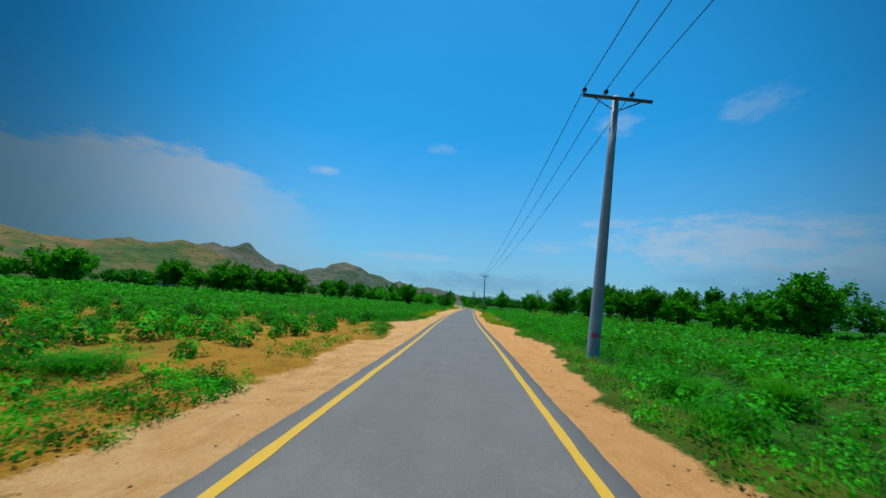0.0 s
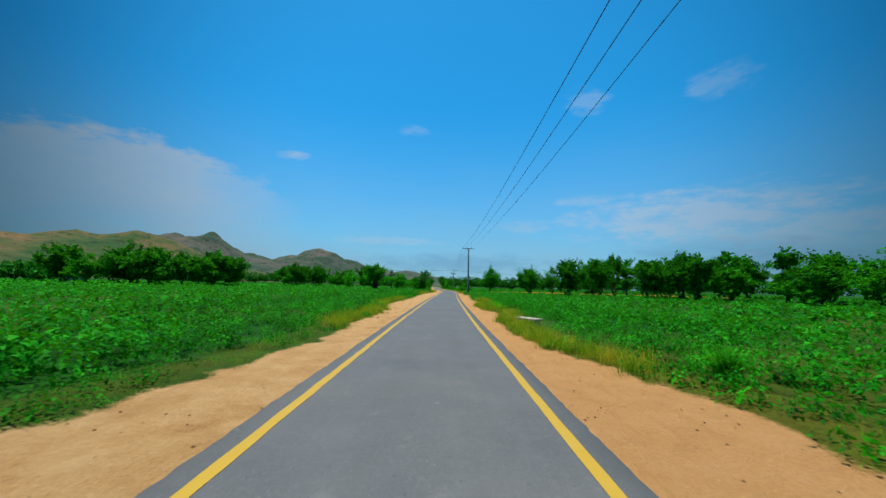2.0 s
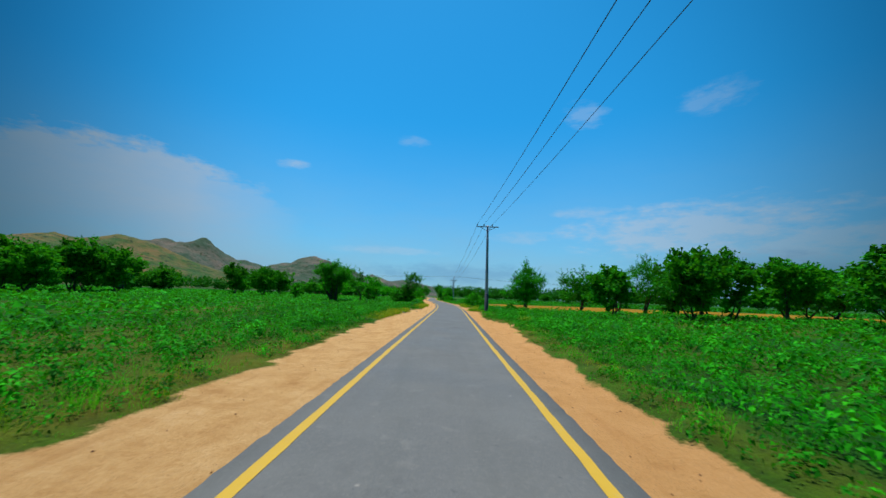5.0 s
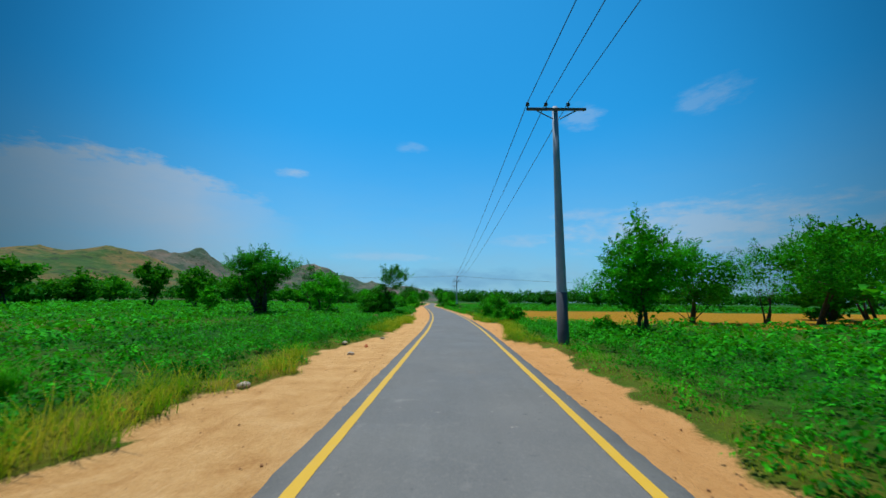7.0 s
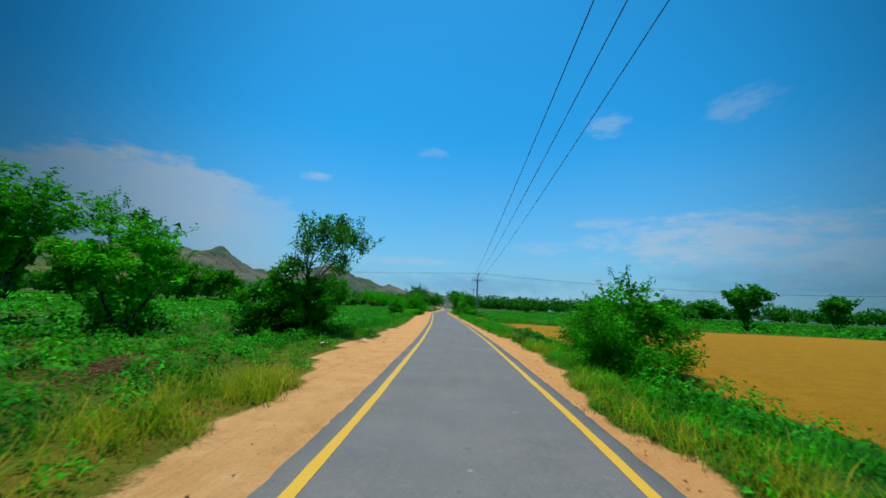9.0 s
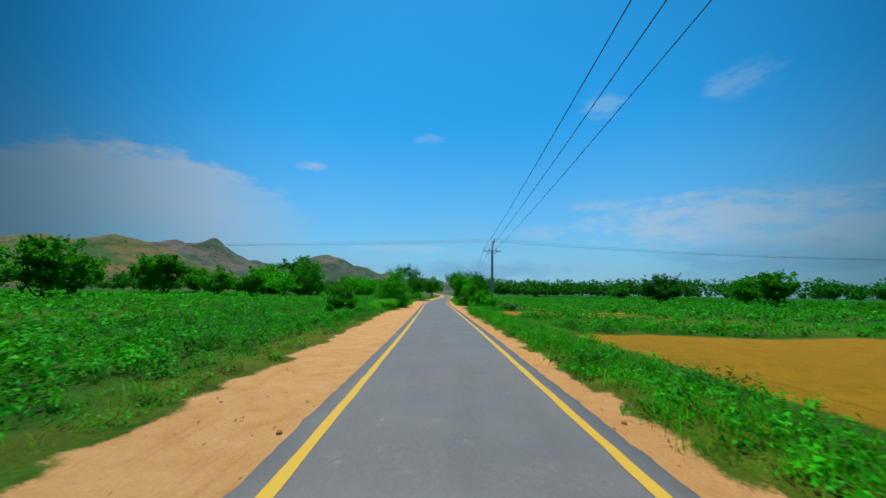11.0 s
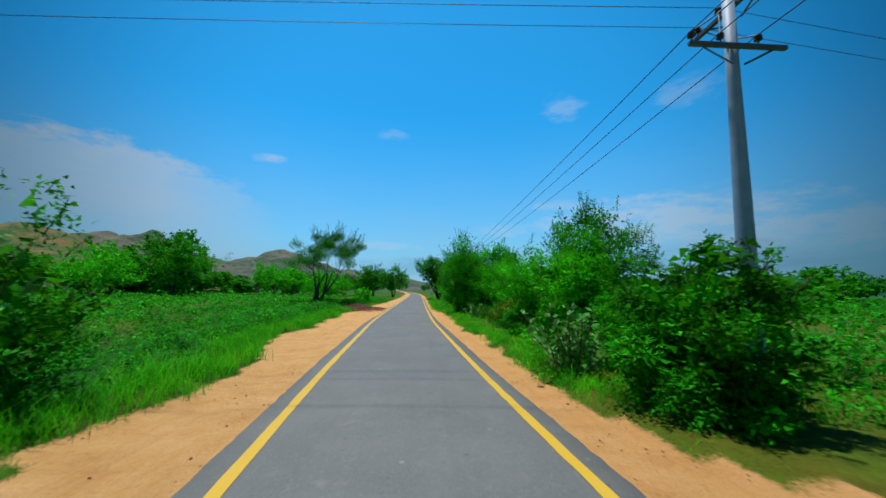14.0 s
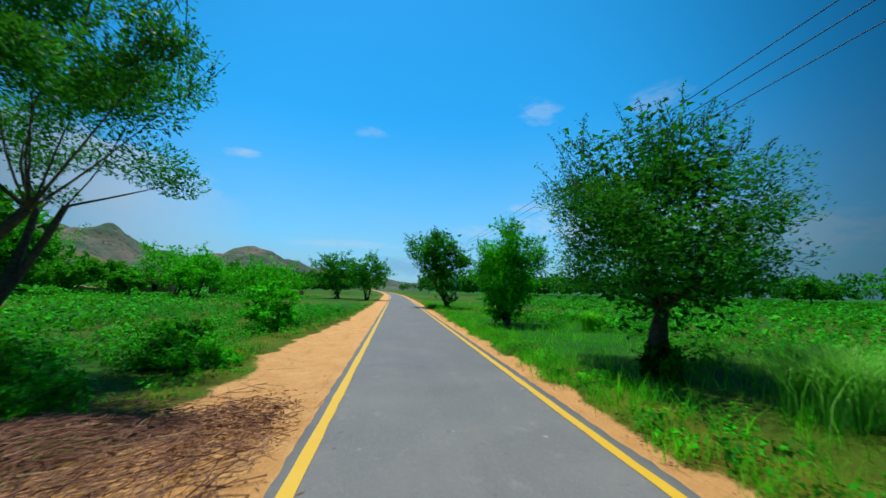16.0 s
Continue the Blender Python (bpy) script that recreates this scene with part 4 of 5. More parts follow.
plant("bush", "wide bright green thicket beyond the field", "bush", -22.89, 271.32, 6.04, 11.78, "bush", 6000, 0.25, BRIGHT, 25, 5, shoots=40, clumps=120, group=G_R)

# trees and bushes east of the road
plant("tree", "loose leaning green tree beside the power pole", "tree", 10.58, 105.67, 6.11, 4.35, "full", 20000, 0.10, TREE, 31, 3, shoots=130, clumps=120, group=G_L, lean=(0.56, 0.28), fork=0.3)
plant("bush", "small green shrub at the foot of a tree", "bush", 9.29, 106.62, 1.07, 1.77, "bush", 2200, 0.112, BRIGHT, 32, 3, shoots=14, clumps=30, group=G_R)
plant("tree", "rounded green shade tree on the field bank", "tree", 23.15, 120.92, 7.23, 7.66, "round", 14000, 0.144, TREE, 33, 1, shoots=50, group=G_L)
plant("tree", "nearly bare grey tree with forked branches", "tree", 28.86, 119.69, 6.13, 3.55, "vase", 500, 0.15, GREY_LEAF, 34, 4, shoots=10, clumps=40, group=G_L)
plant("tree", "spreading dark green tree with forked trunks", "tree", 32.38, 118.6, 9.12, 8.73, "round", 12000, 0.156, TREE, 35, 3, shoots=70, group=G_L)
plant("tree", "spreading dark green tree with forked trunks", "tree", 39.68, 116.96, 8.97, 8.72, "round", 10000, 0.163, TREE, 36, 3, shoots=60, group=G_L)
plant("bush", "low rounded bright green bush on the verge", "bush", 6.51, 117.23, 1.55, 2.45, "bush", 7000, 0.094, TREE, 37, 4, shoots=40, clumps=70, group=G_R)
plant("bush", "large bright green thorn bush on the verge", "bush", 6.42, 125.99, 2.65, 3.58, "bush", 24000, 0.062, BRIGHT, 38, 5, shoots=120, clumps=130, group=G_R)
plant("bush", "small green bush beside a larger one", "bush", 7.07, 130.68, 2.03, 2.62, "bush", 9000, 0.069, TREE, 39, 4, shoots=30, clumps=50, group=G_R)
plant("bush", "dense green thorn bush beside a sandy track", "bush", 3.5, 182.8, 2.05, 3, "bush", 15000, 0.069, BRIGHT, 40, 5, shoots=90, clumps=110, group=G_R)
plant("bush", "dense green thicket in front of a power pole", "bush", 2.35, 189.9, 2.4, 2.5, "bush", 14000, 0.069, TREE, 41, 5, shoots=80, clumps=100, group=G_R)
plant("bush", "tall bright green roadside thicket", "bush", 2.5, 194.6, 3.4, 2.6, "bush", 19000, 0.069, BRIGHT, 42, 5, shoots=110, clumps=120, group=G_R)
plant("tree", "bushy bright green roadside tree", "tree", 3.9, 196.7, 4.6, 3.4, "tall", 36000, 0.052, TREE, 43, 3, shoots=110, clumps=150, group=G_L)
plant("bush", "low yellowing bush in front of taller trees", "bush", 2.5, 202.4, 1.4, 2.3, "bush", 9000, 0.05, YELLOW_LEAF, 44, 4, shoots=30, clumps=50, group=G_R)
plant("tree", "bright green feathery roadside tree", "tree", 3.6, 206.3, 3.95, 3.8, "tall", 36000, 0.05, BRIGHT, 45, 3, shoots=120, clumps=150, group=G_L)
plant("tree", "bright green leafy roadside tree", "tree", 0.9, 209.9, 5.5, 2.9, "tall", 42000, 0.048, BRIGHT, 46, 3, shoots=110, clumps=150, group=G_L)
plant("tree", "tall dark green tree with a visible trunk", "tree", 2.9, 210.6, 5.0, 3.0, "tall", 28000, 0.065, BRIGHT, 47, 2, shoots=110, clumps=150, group=G_L, trunk_r=0.224, lean=(0.4, 0.0))
plant("tree", "dark spreading roadside tree with thick low trunk", "tree", 1.95, 220, 6, 5, "full", 50000, 0.062, DARK_TREE, 48, 1, shoots=170, clumps=190, lean=(0.3, 0.2), group=G_L, fork=0.26, trunk_r=0.2, peaks=((-0.25, 0.1, 0.98), (0.14, -0.06, 1.03)))
plant("bush", "dark suckers round the foot of a roadside tree", "bush", 1.75, 219.7, 0.7, 1.0, "bush", 3000, 0.07, TREE, 148, 4, shoots=24, clumps=40, group=G_R)
plant("tree", "rounded bright green roadside tree", "tree", 1.9, 231, 5.3, 3.6, "tall", 16000, 0.10, BRIGHT, 49, 3, shoots=80, clumps=110, group=G_L, fork=0.3, trunk_r=0.2)
plant("tree", "dark flat-topped roadside tree over the asphalt", "tree", 1.2, 247.6, 7.2, 5.4, "vase", 10000, 0.16, TREE, 50, 3, shoots=50, clumps=100, group=G_L, lean=(-1.3, 0.0))
plant("tree", "small roadside tree beyond the others", "tree", 4.25, 241.04, 5.18, 4.74, "round", 4500, 0.175, TREE, 51, 2, shoots=40, group=G_L)

plant("tree", "bright green leafy tree among roadside thickets", "tree", 3.0, 199.7, 3.5, 3.1, "tall", 26000, 0.052, BRIGHT, 52, 4, shoots=50, clumps=80, group=G_R)
plant("tree", "light green feathery roadside tree", "tree", 2.0, 213.4, 4.5, 2.6, "tall", 16000, 0.075, BRIGHT, 53, 4, shoots=50, clumps=80, group=G_R)
plant("tree", "bright green leafy roadside tree", "tree", 4.5, 212.4, 4.8, 2.6, "tall", 14000, 0.085, TREE, 54, 2, shoots=50, clumps=110, group=G_L)

for bx, by, bh, bw, sd in ((2.3, 210.6, 1.3, 2.6, 91), (2.6, 204.6, 1.2, 2.2, 92), (2.4, 198.9, 1.4, 2.4, 93), (5.0, 202.9, 1.5, 3.2, 94), (3.4, 211.2, 1.2, 2.4, 95), (5.2, 209.6, 1.3, 2.8, 96), (2.6, 192.6, 1.7, 2.2, 97), (2.2, 207.6, 0.9, 2.0, 98), (2.9, 213.6, 1.3, 2.2, 99)):
    plant("bush", "dark green undergrowth below roadside trees", "bush", bx, by, bh, bw, "bush", 6500, 0.06, TREE, sd, 4, shoots=30, clumps=60, group=G_R)
for i, (bx, by, bh, bw) in enumerate(((5.1, 132.9, 0.42, 1.5), (5.15, 134.4, 0.5, 1.7), (5.3, 136.1, 0.55, 1.9), (5.6, 138.0, 0.5, 1.8), (5.9, 140.2, 0.5, 1.8))):
    plant("bush", "heap of wilting grey-green cut brush on the bank", "brush heap", bx, by, bh, bw, "bush", 5200, 0.055, GREY_LEAF, 130 + i, 5, shoots=36, clumps=50, group=G_R, slim=0.3, trunk_r=0.03)
plant("tree", "dark dense dome-shaped tree beyond the field", "tree", 34.25, 206.85, 5.0, 6.6, "full", 15000, 0.17, DARK_TREE, 120, 2, shoots=40, clumps=130, group=G_L, slim=0.5)
plant("tree", "bright green spreading tree beyond the field", "tree", -44.49, 238.82, 7.25, 8.89, "round", 3600, 0.25, BRIGHT, 98, 2, shoots=30, group=G_L)
plant("tree", "bright green rounded tree at the field edge", "tree", -28.09, 262.48, 5.75, 7.38, "round", 3200, 0.25, BRIGHT, 99, 2, shoots=30, group=G_L)


def milkweed(x, y, h, seed):
    """Broad pale leaves in pairs up several stalks."""
    rng = np.random.default_rng(seed)
    root = new("milkweed_shrub")
    n = 26
    b = rng.normal(0, 0.14, (n, 3)) * [1, 1, 0]
    tip = b + np.stack([rng.normal(0, 0.42, n), rng.normal(0, 0.42, n), rng.uniform(0.35, 1.0, n) * h], -1)
    lp = limb_paths(b, tip, rng, 0.1, 8)
    v, f = tubes(lp, np.full((n, 8), 0.010), 5)
    part("stalk_cluster", mesh_of("stalk_cluster", v, f, BARK, True), root)["kind"] = "stuff"
    pos = lp[:, 1:].reshape(-1, 3).repeat(3, 0)
    a = rng.uniform(0, 2 * math.pi, len(pos))
    d = np.stack([np.cos(a), np.sin(a), rng.uniform(0.2, 0.9, len(pos))], -1)
    v, f = leaf_cards(pos + unit(d) * 0.09, d, rng.uniform(0.13, 0.21, len(pos)), rng.uniform(0.07, 0.11, len(pos)), rng, 0.12)
    part("leaves", mesh_of("leaves", v, f, MILK), root)["kind"] = "stuff"
    root.matrix_world = pose(x, y, 0.0)
    return tagged(root, "pale grey-green milkweed shrub with broad leaves", "shrub", G_R)


milkweed(5.6, 181.3, 0.75, 3)
milkweed(6.1, 179.9, 0.6, 4)
milkweed(1.2, 191.9, 1.3, 1)
milkweed(1.45, 206.2, 0.85, 2)

# ---- trees beyond the fields ----
TEMPLATES = []
for i, (style, h, w, n, stems) in enumerate((("fan", 7, 7, 2600, 3), ("round", 7, 6, 2000, 2), ("vase", 7, 6, 2200, 3), ("tall", 7, 4.6, 1700, 1), ("slim", 7, 2.6, 600, 1), ("round", 7, 9, 2600, 4))):
    tpl = plant("tree", ("dark green spreading tree beyond the field", "dark green rounded tree beyond the field", "upright fan-shaped tree beyond the field",
                         "tall narrow green tree beyond the field", "slender thin tree beyond the field", "wide low clump of trees beyond the field")[i],
                "tree", 0, 0, h, w, style, n, 0.36, FAR, 60 + i, stems, shoots=12, clumps=60, group="trees beyond the fields", slim=0.62, spread=1.1, fork=0.26, place=False, limb_sides=3)
    TEMPLATES.append((tpl, h, w))
USED = [False] * 6


def far_tree(kind, x, y, h, w):
    tpl, th, tw = TEMPLATES[kind]
    rz = (x * 37 + y * 13) % 360
    m = pose(x, y, -0.06, 0, 0, rz) @ Matrix.Diagonal((0.85 * w / tw, 0.85 * w / tw, h / th, 1))
    if USED[kind]:
        copy_thing(tpl, m)
    else:
        tpl.matrix_basis = m
        USED[kind] = True


for kind, x, y, h, w in ((1, 17.3, 97, 5.9, 6.6), (0, 25.3, 97.2, 8.3, 8), (2, 33.9, 103.1, 8.8, 7.4), (4, 39.4, 102.2, 8.1, 4), (0, 37.7, 89.7, 7.7, 10), (2, 42.1, 88.2, 8.4, 4.6), (2, 39.3, 79.8, 7.6, 7), (0, 48.4, 85.4, 6.9, 8),
                         (1, 47, 61, 6.6, 7), (0, 50, 54, 7.2, 8), (0, 58, 71, 7.2, 9), (0, -74, 108, 9.0, 9), (2, -70, 113, 9.6, 9), (0, -66, 118, 9.2, 9), (2, -62.5, 125, 9.6, 9), (0, -58, 129, 9.2, 9), (1, -79, 105, 8.6, 9), (0, -46, 160, 8.4, 9), (2, -52, 157, 8.4, 8)):
    far_tree(kind, x, y, h * 0.88, w * 0.92)
far_tree(2, 42.7, 171.2, 6.0, 7)
far_tree(0, 47.2, 200.5, 5.2, 7)
far_tree(0, 63.8, 228.67, 5.2, 7)
far_tree(0, 42.07, 46.24, 7.87, 7.21)
far_tree(1, 37.31, 49.64, 6.11, 5.71)
far_tree(1, 47.51, 69.36, 7.19, 8.16)
far_tree(4, 48.87, 74.8, 8.15, 3.54)
far_tree(5, 43.43, 95.2, 7.87, 9.52)
far_tree(4, 44.11, 90.44, 8.83, 4.08)
far_tree(0, 50.23, 87.04, 8.15, 8.84)
far_tree(2, 49.61, 130.68, 10.46, 8.98)
far_tree(0, 60.09, 121.06, 8.46, 10.94)
far_tree(0, 70.63, 108.8, 8.96, 10.88)
far_tree(3, 41.89, 127.23, 9.88, 8.26)
far_tree(5, 54.31, 103.36, 7.6, 10.88)
far_tree(1, 54.31, 78.88, 6.79, 8.16)
far_tree(1, 90.06, 119.69, 8.99, 12.29)
far_tree(3, 54.31, 61.2, 6.92, 6.8)
far_tree(0, 63.83, 84.32, 8.28, 10.88)
far_tree(5, 84.23, 81.6, 8.28, 13.6)
far_tree(2, 89.38, 207.62, 7.2, 8)
far_tree(1, 84.1, 258.05, 6.05, 10.33)
far_tree(0, 105.77, 281.62, 8.97, 16.17)
far_tree(1, 67.41, 302.18, 6.02, 11.74)
far_tree(4, 73.51, 275.74, 5.45, 3.53)
far_tree(0, 125.14, 207.62, 8.18, 13.41)
far_tree(1, 134.04, 164.2, 7.83, 12.71)
far_tree(5, -72.17, 108.8, 8.96, 16.32)
far_tree(5, -65.04, 130.68, 9.08, 13.81)
far_tree(0, -79.33, 119.69, 7.9, 10.93)
far_tree(0, -89.85, 111.52, 8.96, 12.24)
far_tree(0, -102.09, 89.76, 8.96, 13.6)
far_tree(5, -114.33, 78.88, 8.96, 14.96)
far_tree(2, -84.71, 161.38, 8.67, 12.69)
far_tree(1, -68.74, 192.87, 7.03, 10.23)
far_tree(0, -53.93, 189.95, 8.02, 10.19)
far_tree(1, -70.03, 209.11, 9.67, 11.92)
far_tree(5, -110.14, 215.07, 8.47, 16.37)
far_tree(0, -124.41, 164.2, 9.25, 14.12)
far_tree(0, -91.66, 253.62, 11.38, 13.3)
far_tree(2, -81.43, 246.22, 10.21, 11.84)
far_tree(1, -51.52, 283.09, 7.5, 10.29)
far_tree(5, -64.8, 277.21, 6.92, 13.24)
far_tree(0, -102.91, 288.97, 9.56, 14.69)
far_tree(3, -48.75, 261, 9, 6.79)
far_tree(1, -35.29, 302.18, 6.91, 10.27)
far_tree(5, -80.77, 303.65, 7.49, 14.67)
far_tree(0, -140.46, 252.14, 10.34, 16.26)
far_tree(0, -137.1, 122.43, 9.7, 15.07)
far_tree(5, -168.05, 150.15, 10.58, 18.19)
far_tree(2, -41.66, 219.53, 4.6, 5.06)
far_tree(1, -32.29, 328.56, 6.89, 11.71)
far_tree(0, -43.96, 340.26, 7.32, 11.7)
far_tree(5, -83.31, 136.22, 7.72, 15.25)
far_tree(0, -98.26, 152.95, 8.49, 14.02)
far_tree(5, -89.24, 181.27, 7.95, 15.81)
far_tree(0, -83.25, 222.5, 8.91, 13.37)
far_tree(5, -59.35, 234.38, 6.67, 13.35)
far_tree(1, -62.1, 255.1, 8.12, 10.34)
far_tree(5, -44.05, 313.91, 7.34, 14.66)
far_tree(0, -20.6, 319.77, 7.19, 10.25)
far_tree(0, 50.23, 114.24, 8.42, 10.88)
far_tree(0, 71.54, 127.92, 8.51, 12.4)
far_tree(1, 44.79, 80.24, 7.06, 8.16)
far_tree(0, 81.51, 100.64, 8.69, 12.24)
far_tree(0, -61.38, 116.96, 7.07, 10.9)
far_tree(5, -125.21, 102, 8.96, 16.32)
far_tree(0, -110.83, 133.45, 9.09, 13.84)

for az, dist, h, w, kind in ((-46, 78, 6.0, 8, 0), (-41, 88, 7.4, 9, 3), (-37.5, 74, 5.2, 8, 1), (-33, 92, 6.2, 11, 5), (-28.5, 82, 5.0, 8, 1), (-24, 96, 5.6, 10, 0), (-19.5, 90, 4.8, 9, 5), (-15.5, 104, 5.2, 9, 1)):
    far_tree(kind, -2.5 + dist * math.sin(radians(az)), 198.6 + dist * math.cos(radians(az)), h, w)


def far_woods(name, label, pts, seed, count, h):
    """A long belt of trees far off, along a line."""
    rng = np.random.default_rng(seed)
    pts = np.array(pts, float)
    s = rng.random(count)
    seg = np.linspace(0, 1, len(pts))
    cx, cy = np.interp(s, seg, pts[:, 0]) + rng.normal(0, 5, count), np.interp(s, seg, pts[:, 1]) + rng.normal(0, 8, count)
    hh = h * rng.uniform(0.55, 1.2, count)
    k = rng.integers(0, count, count * 130)
    r = unit(rng.normal(size=(len(k), 3))) * rng.random((len(k), 1)) ** 0.4 * [0.52, 0.52, 0.40]
    p = np.stack([cx[k], cy[k], hh[k] * 0.55], -1) + r * hh[k][:, None]
    p[:, 2] = np.maximum(p[:, 2], 0.1)
    v, f = leaf_tris(p, rng.normal(size=(len(k), 3)) + [0, 0, 0.3], rng.uniform(1.1, 1.8, len(k)), 0.95, rng)
    return tagged(new(name, mesh_of(name, v, f, DARK_TREE)), label, "woods", kind="stuff")


far_woods("far_woods", "distant belt of dark green trees", [(13, 372), (65, 372), (131, 340), (220, 289), (343, 208)], 71, 250, 10.0)
far_woods("far_woods", "distant belt of dark green trees", [(-21, 384), (-73, 372), (-146, 333), (-222, 252), (-266, 150), (-286, 54)], 72, 190, 9.1)
far_woods("far_woods", "distant belt of dark green trees", [(-185, 50), (-150, 100), (-118, 145), (-96, 190)], 74, 55, 6.2)
far_woods("far_woods", "distant belt of dark green trees", [(362, 471), (145, 544), (-87, 573), (-377, 471)], 73, 150, 9.1)

# ---- crops ----


def crop_template(rng, leaves, h, w, leaf, corners=4):
    """Leaves over the mound of one plant about its foot, lozenges or triangles, as (leaves * corners, 3)."""
    e = np.arcsin(rng.random(leaves) ** 0.85)
    a = rng.uniform(0, 2 * math.pi, leaves)
    rad = np.where(rng.random(leaves) < 0.2, rng.uniform(0.35, 0.7, leaves), rng.uniform(0.75, 1.05, leaves))
    lobe = 1 + 0.30 * np.sin(3 * a + rng.uniform(0, 6)) + 0.12 * np.sin(5 * a + rng.uniform(0, 6))
    c = np.stack([np.cos(e) * np.cos(a) * w / 2 * lobe * rad, np.cos(e) * np.sin(a) * w / 2 * lobe * rad, h * (0.08 + 0.86 * np.sin(e) * rad)], -1)
    nrm = unit(np.stack([np.cos(a) * np.cos(e), np.sin(a) * np.cos(e), np.sin(e) + 0.6], -1) + rng.normal(size=(leaves, 3)) * 0.35)
    d = np.stack([np.cos(a), np.sin(a), np.full(leaves, -0.3)], -1) + rng.normal(size=(leaves, 3)) * 0.45
    d = unit(d - nrm * (d * nrm).sum(-1, keepdims=True))
    side = np.cross(nrm, d)
    L = leaf * rng.uniform(0.7, 1.25, leaves)[:, None]
    if corners == 3:
        v = np.stack([c - d * L * 0.35 + side * L * 0.42, c - d * L * 0.35 - side * L * 0.42, c + d * L * 0.65 - nrm * L * 0.12], 1)
    else:
        v = np.stack([c - d * L * 0.4, c + side * L * 0.42 + nrm * L * 0.1, c + d * L * 0.6 - nrm * L * 0.05, c - side * L * 0.42 + nrm * L * 0.1], 1)
    return v.reshape(-1, 3)


def field(name, label, xy, rng, leaves, h, w, leaf, mat=None, variants=8, corners=3):
    """Many crop plants at places xy, in one mesh."""
    tpl = [crop_template(rng, leaves, h, w, leaf, corners) for _ in range(variants)]
    out = []
    which = rng.integers(0, variants, len(xy))
    sc = rng.uniform(0.58, 1.28, len(xy)) * (1 + 0.18 * np.sin(xy[:, 0] * 0.5 + xy[:, 1] * 0.21))
    ro = rng.uniform(0, 2 * math.pi, len(xy))
    gz = ground_z(xy[:, 0] - road_x(xy[:, 1]), xy[:, 1])
    for i in range(variants):
        m = which == i
        c, s, k = np.cos(ro[m])[:, None], np.sin(ro[m])[:, None], sc[m][:, None]
        t = tpl[i]
        vx = (t[:, 0] * c - t[:, 1] * s) * k + xy[m][:, 0:1]
        vy = (t[:, 0] * s + t[:, 1] * c) * k + xy[m][:, 1:2]
        vz = t[:, 2][None] * k + gz[m][:, None]
        out.append(np.stack([vx, vy, vz], -1).reshape(-1, 3))
    v = np.concatenate(out)
    return tagged(new(name, mesh_of(name, v, np.arange(len(v)).reshape(-1, corners), mat or CROP)), label, "crop", kind="stuff")


def rows(u0, u1, y0, y1, du, dy, rng, jit=0.35):
    u, y = np.meshgrid(np.arange(u0, u1, du), np.arange(y0, y1, dy))
    u, y = u.ravel() + rng.normal(0, du * jit * 0.5, u.size), y.ravel() + rng.normal(0, dy * jit, u.size)
    return u, y


def kept(u, y, rng):
    """Which places carry crops: not the bare corner, the stubble, the track or the verges."""
    a = np.abs(u)
    ed = np.where(u < 0, sand_edge(y, -1) + 1.1, sand_edge(y, 1) + 1.2)
    k = a > ed
    stub = (u > 4.8) & (u < 87) & (y > 115.6) & (y < 159.0)
    stub |= (u > 4.6) & (u < 16 + np.sin(y)) & (y > 170.5) & (y < 179.0)
    track = (u > 0) & (u < 11.5) & (y > 182.2) & (y < 189.2)
    bare = (u < 0) & (u > -46 + 3 * np.sin(y * 0.3)) & (y < 24 + 2.0 * np.sin(u * 0.37) + 1.0 * np.sin(u * 1.3))
    thin = np.sin(u * 0.35 + 1.0) * np.sin(y * 0.13 + u * 0.05) > 0.955
    k &= ~stub & ~track & ~bare & ~thin
    k &= ~((u > 0) & (u < 9) & (y > 192) & (y < 246) & (rng.random(len(u)) < 0.75))
    k &= ~((u > 0) & (u < 6.2) & (y > 206) & (y < 234))
    k &= ~((u > 3) & (y > 163) & (y < 167)) & ~((u > 0) & (u < 5.6) & (y > 128) & (y < 184)) & ~((u > 2.9) & (u < 5.0) & (y > 35.4) & (y < 38.6))
    return k


rng = np.random.default_rng(21)
for side, nm in ((-1, "left"), (1, "right")):
    def sow(u0, u1, y0, y1, du, dy):
        u, y = rows(u0, u1, y0, y1, du, dy, rng)
        u = u * side
        k = kept(u, y, rng)
        u, y = u[k], y[k]
        return np.stack([u + road_x(y), y], -1)
    field("crop_rows", "dense knee-high leafy green cotton plants", sow(3.6, 6.4, -6, 240, 0.90, 0.84), rng, 150, 0.58, 0.98, 0.078)
    field("crop_rows", "dense knee-high leafy green cotton plants", sow(6.4, 9.2, -6, 240, 0.92, 0.86), rng, 80, 0.58, 1.02, 0.105)
    field("crop_rows", "dense knee-high leafy green cotton plants", sow(9.2, 15, -6, 240, 0.98, 0.92), rng, 52, 0.56, 1.08, 0.125)
    field("crop_rows", "dense knee-high leafy green cotton plants", sow(15, 54, -5, 288, 1.4, 1.4), rng, 18, 0.50, 1.4, 0.25)
    field("crop_rows", "far leafy green crop covering the plain", sow(54, 168, -5, 398, 3.8, 3.8), rng, 14, 0.5, 3.6, 0.8)

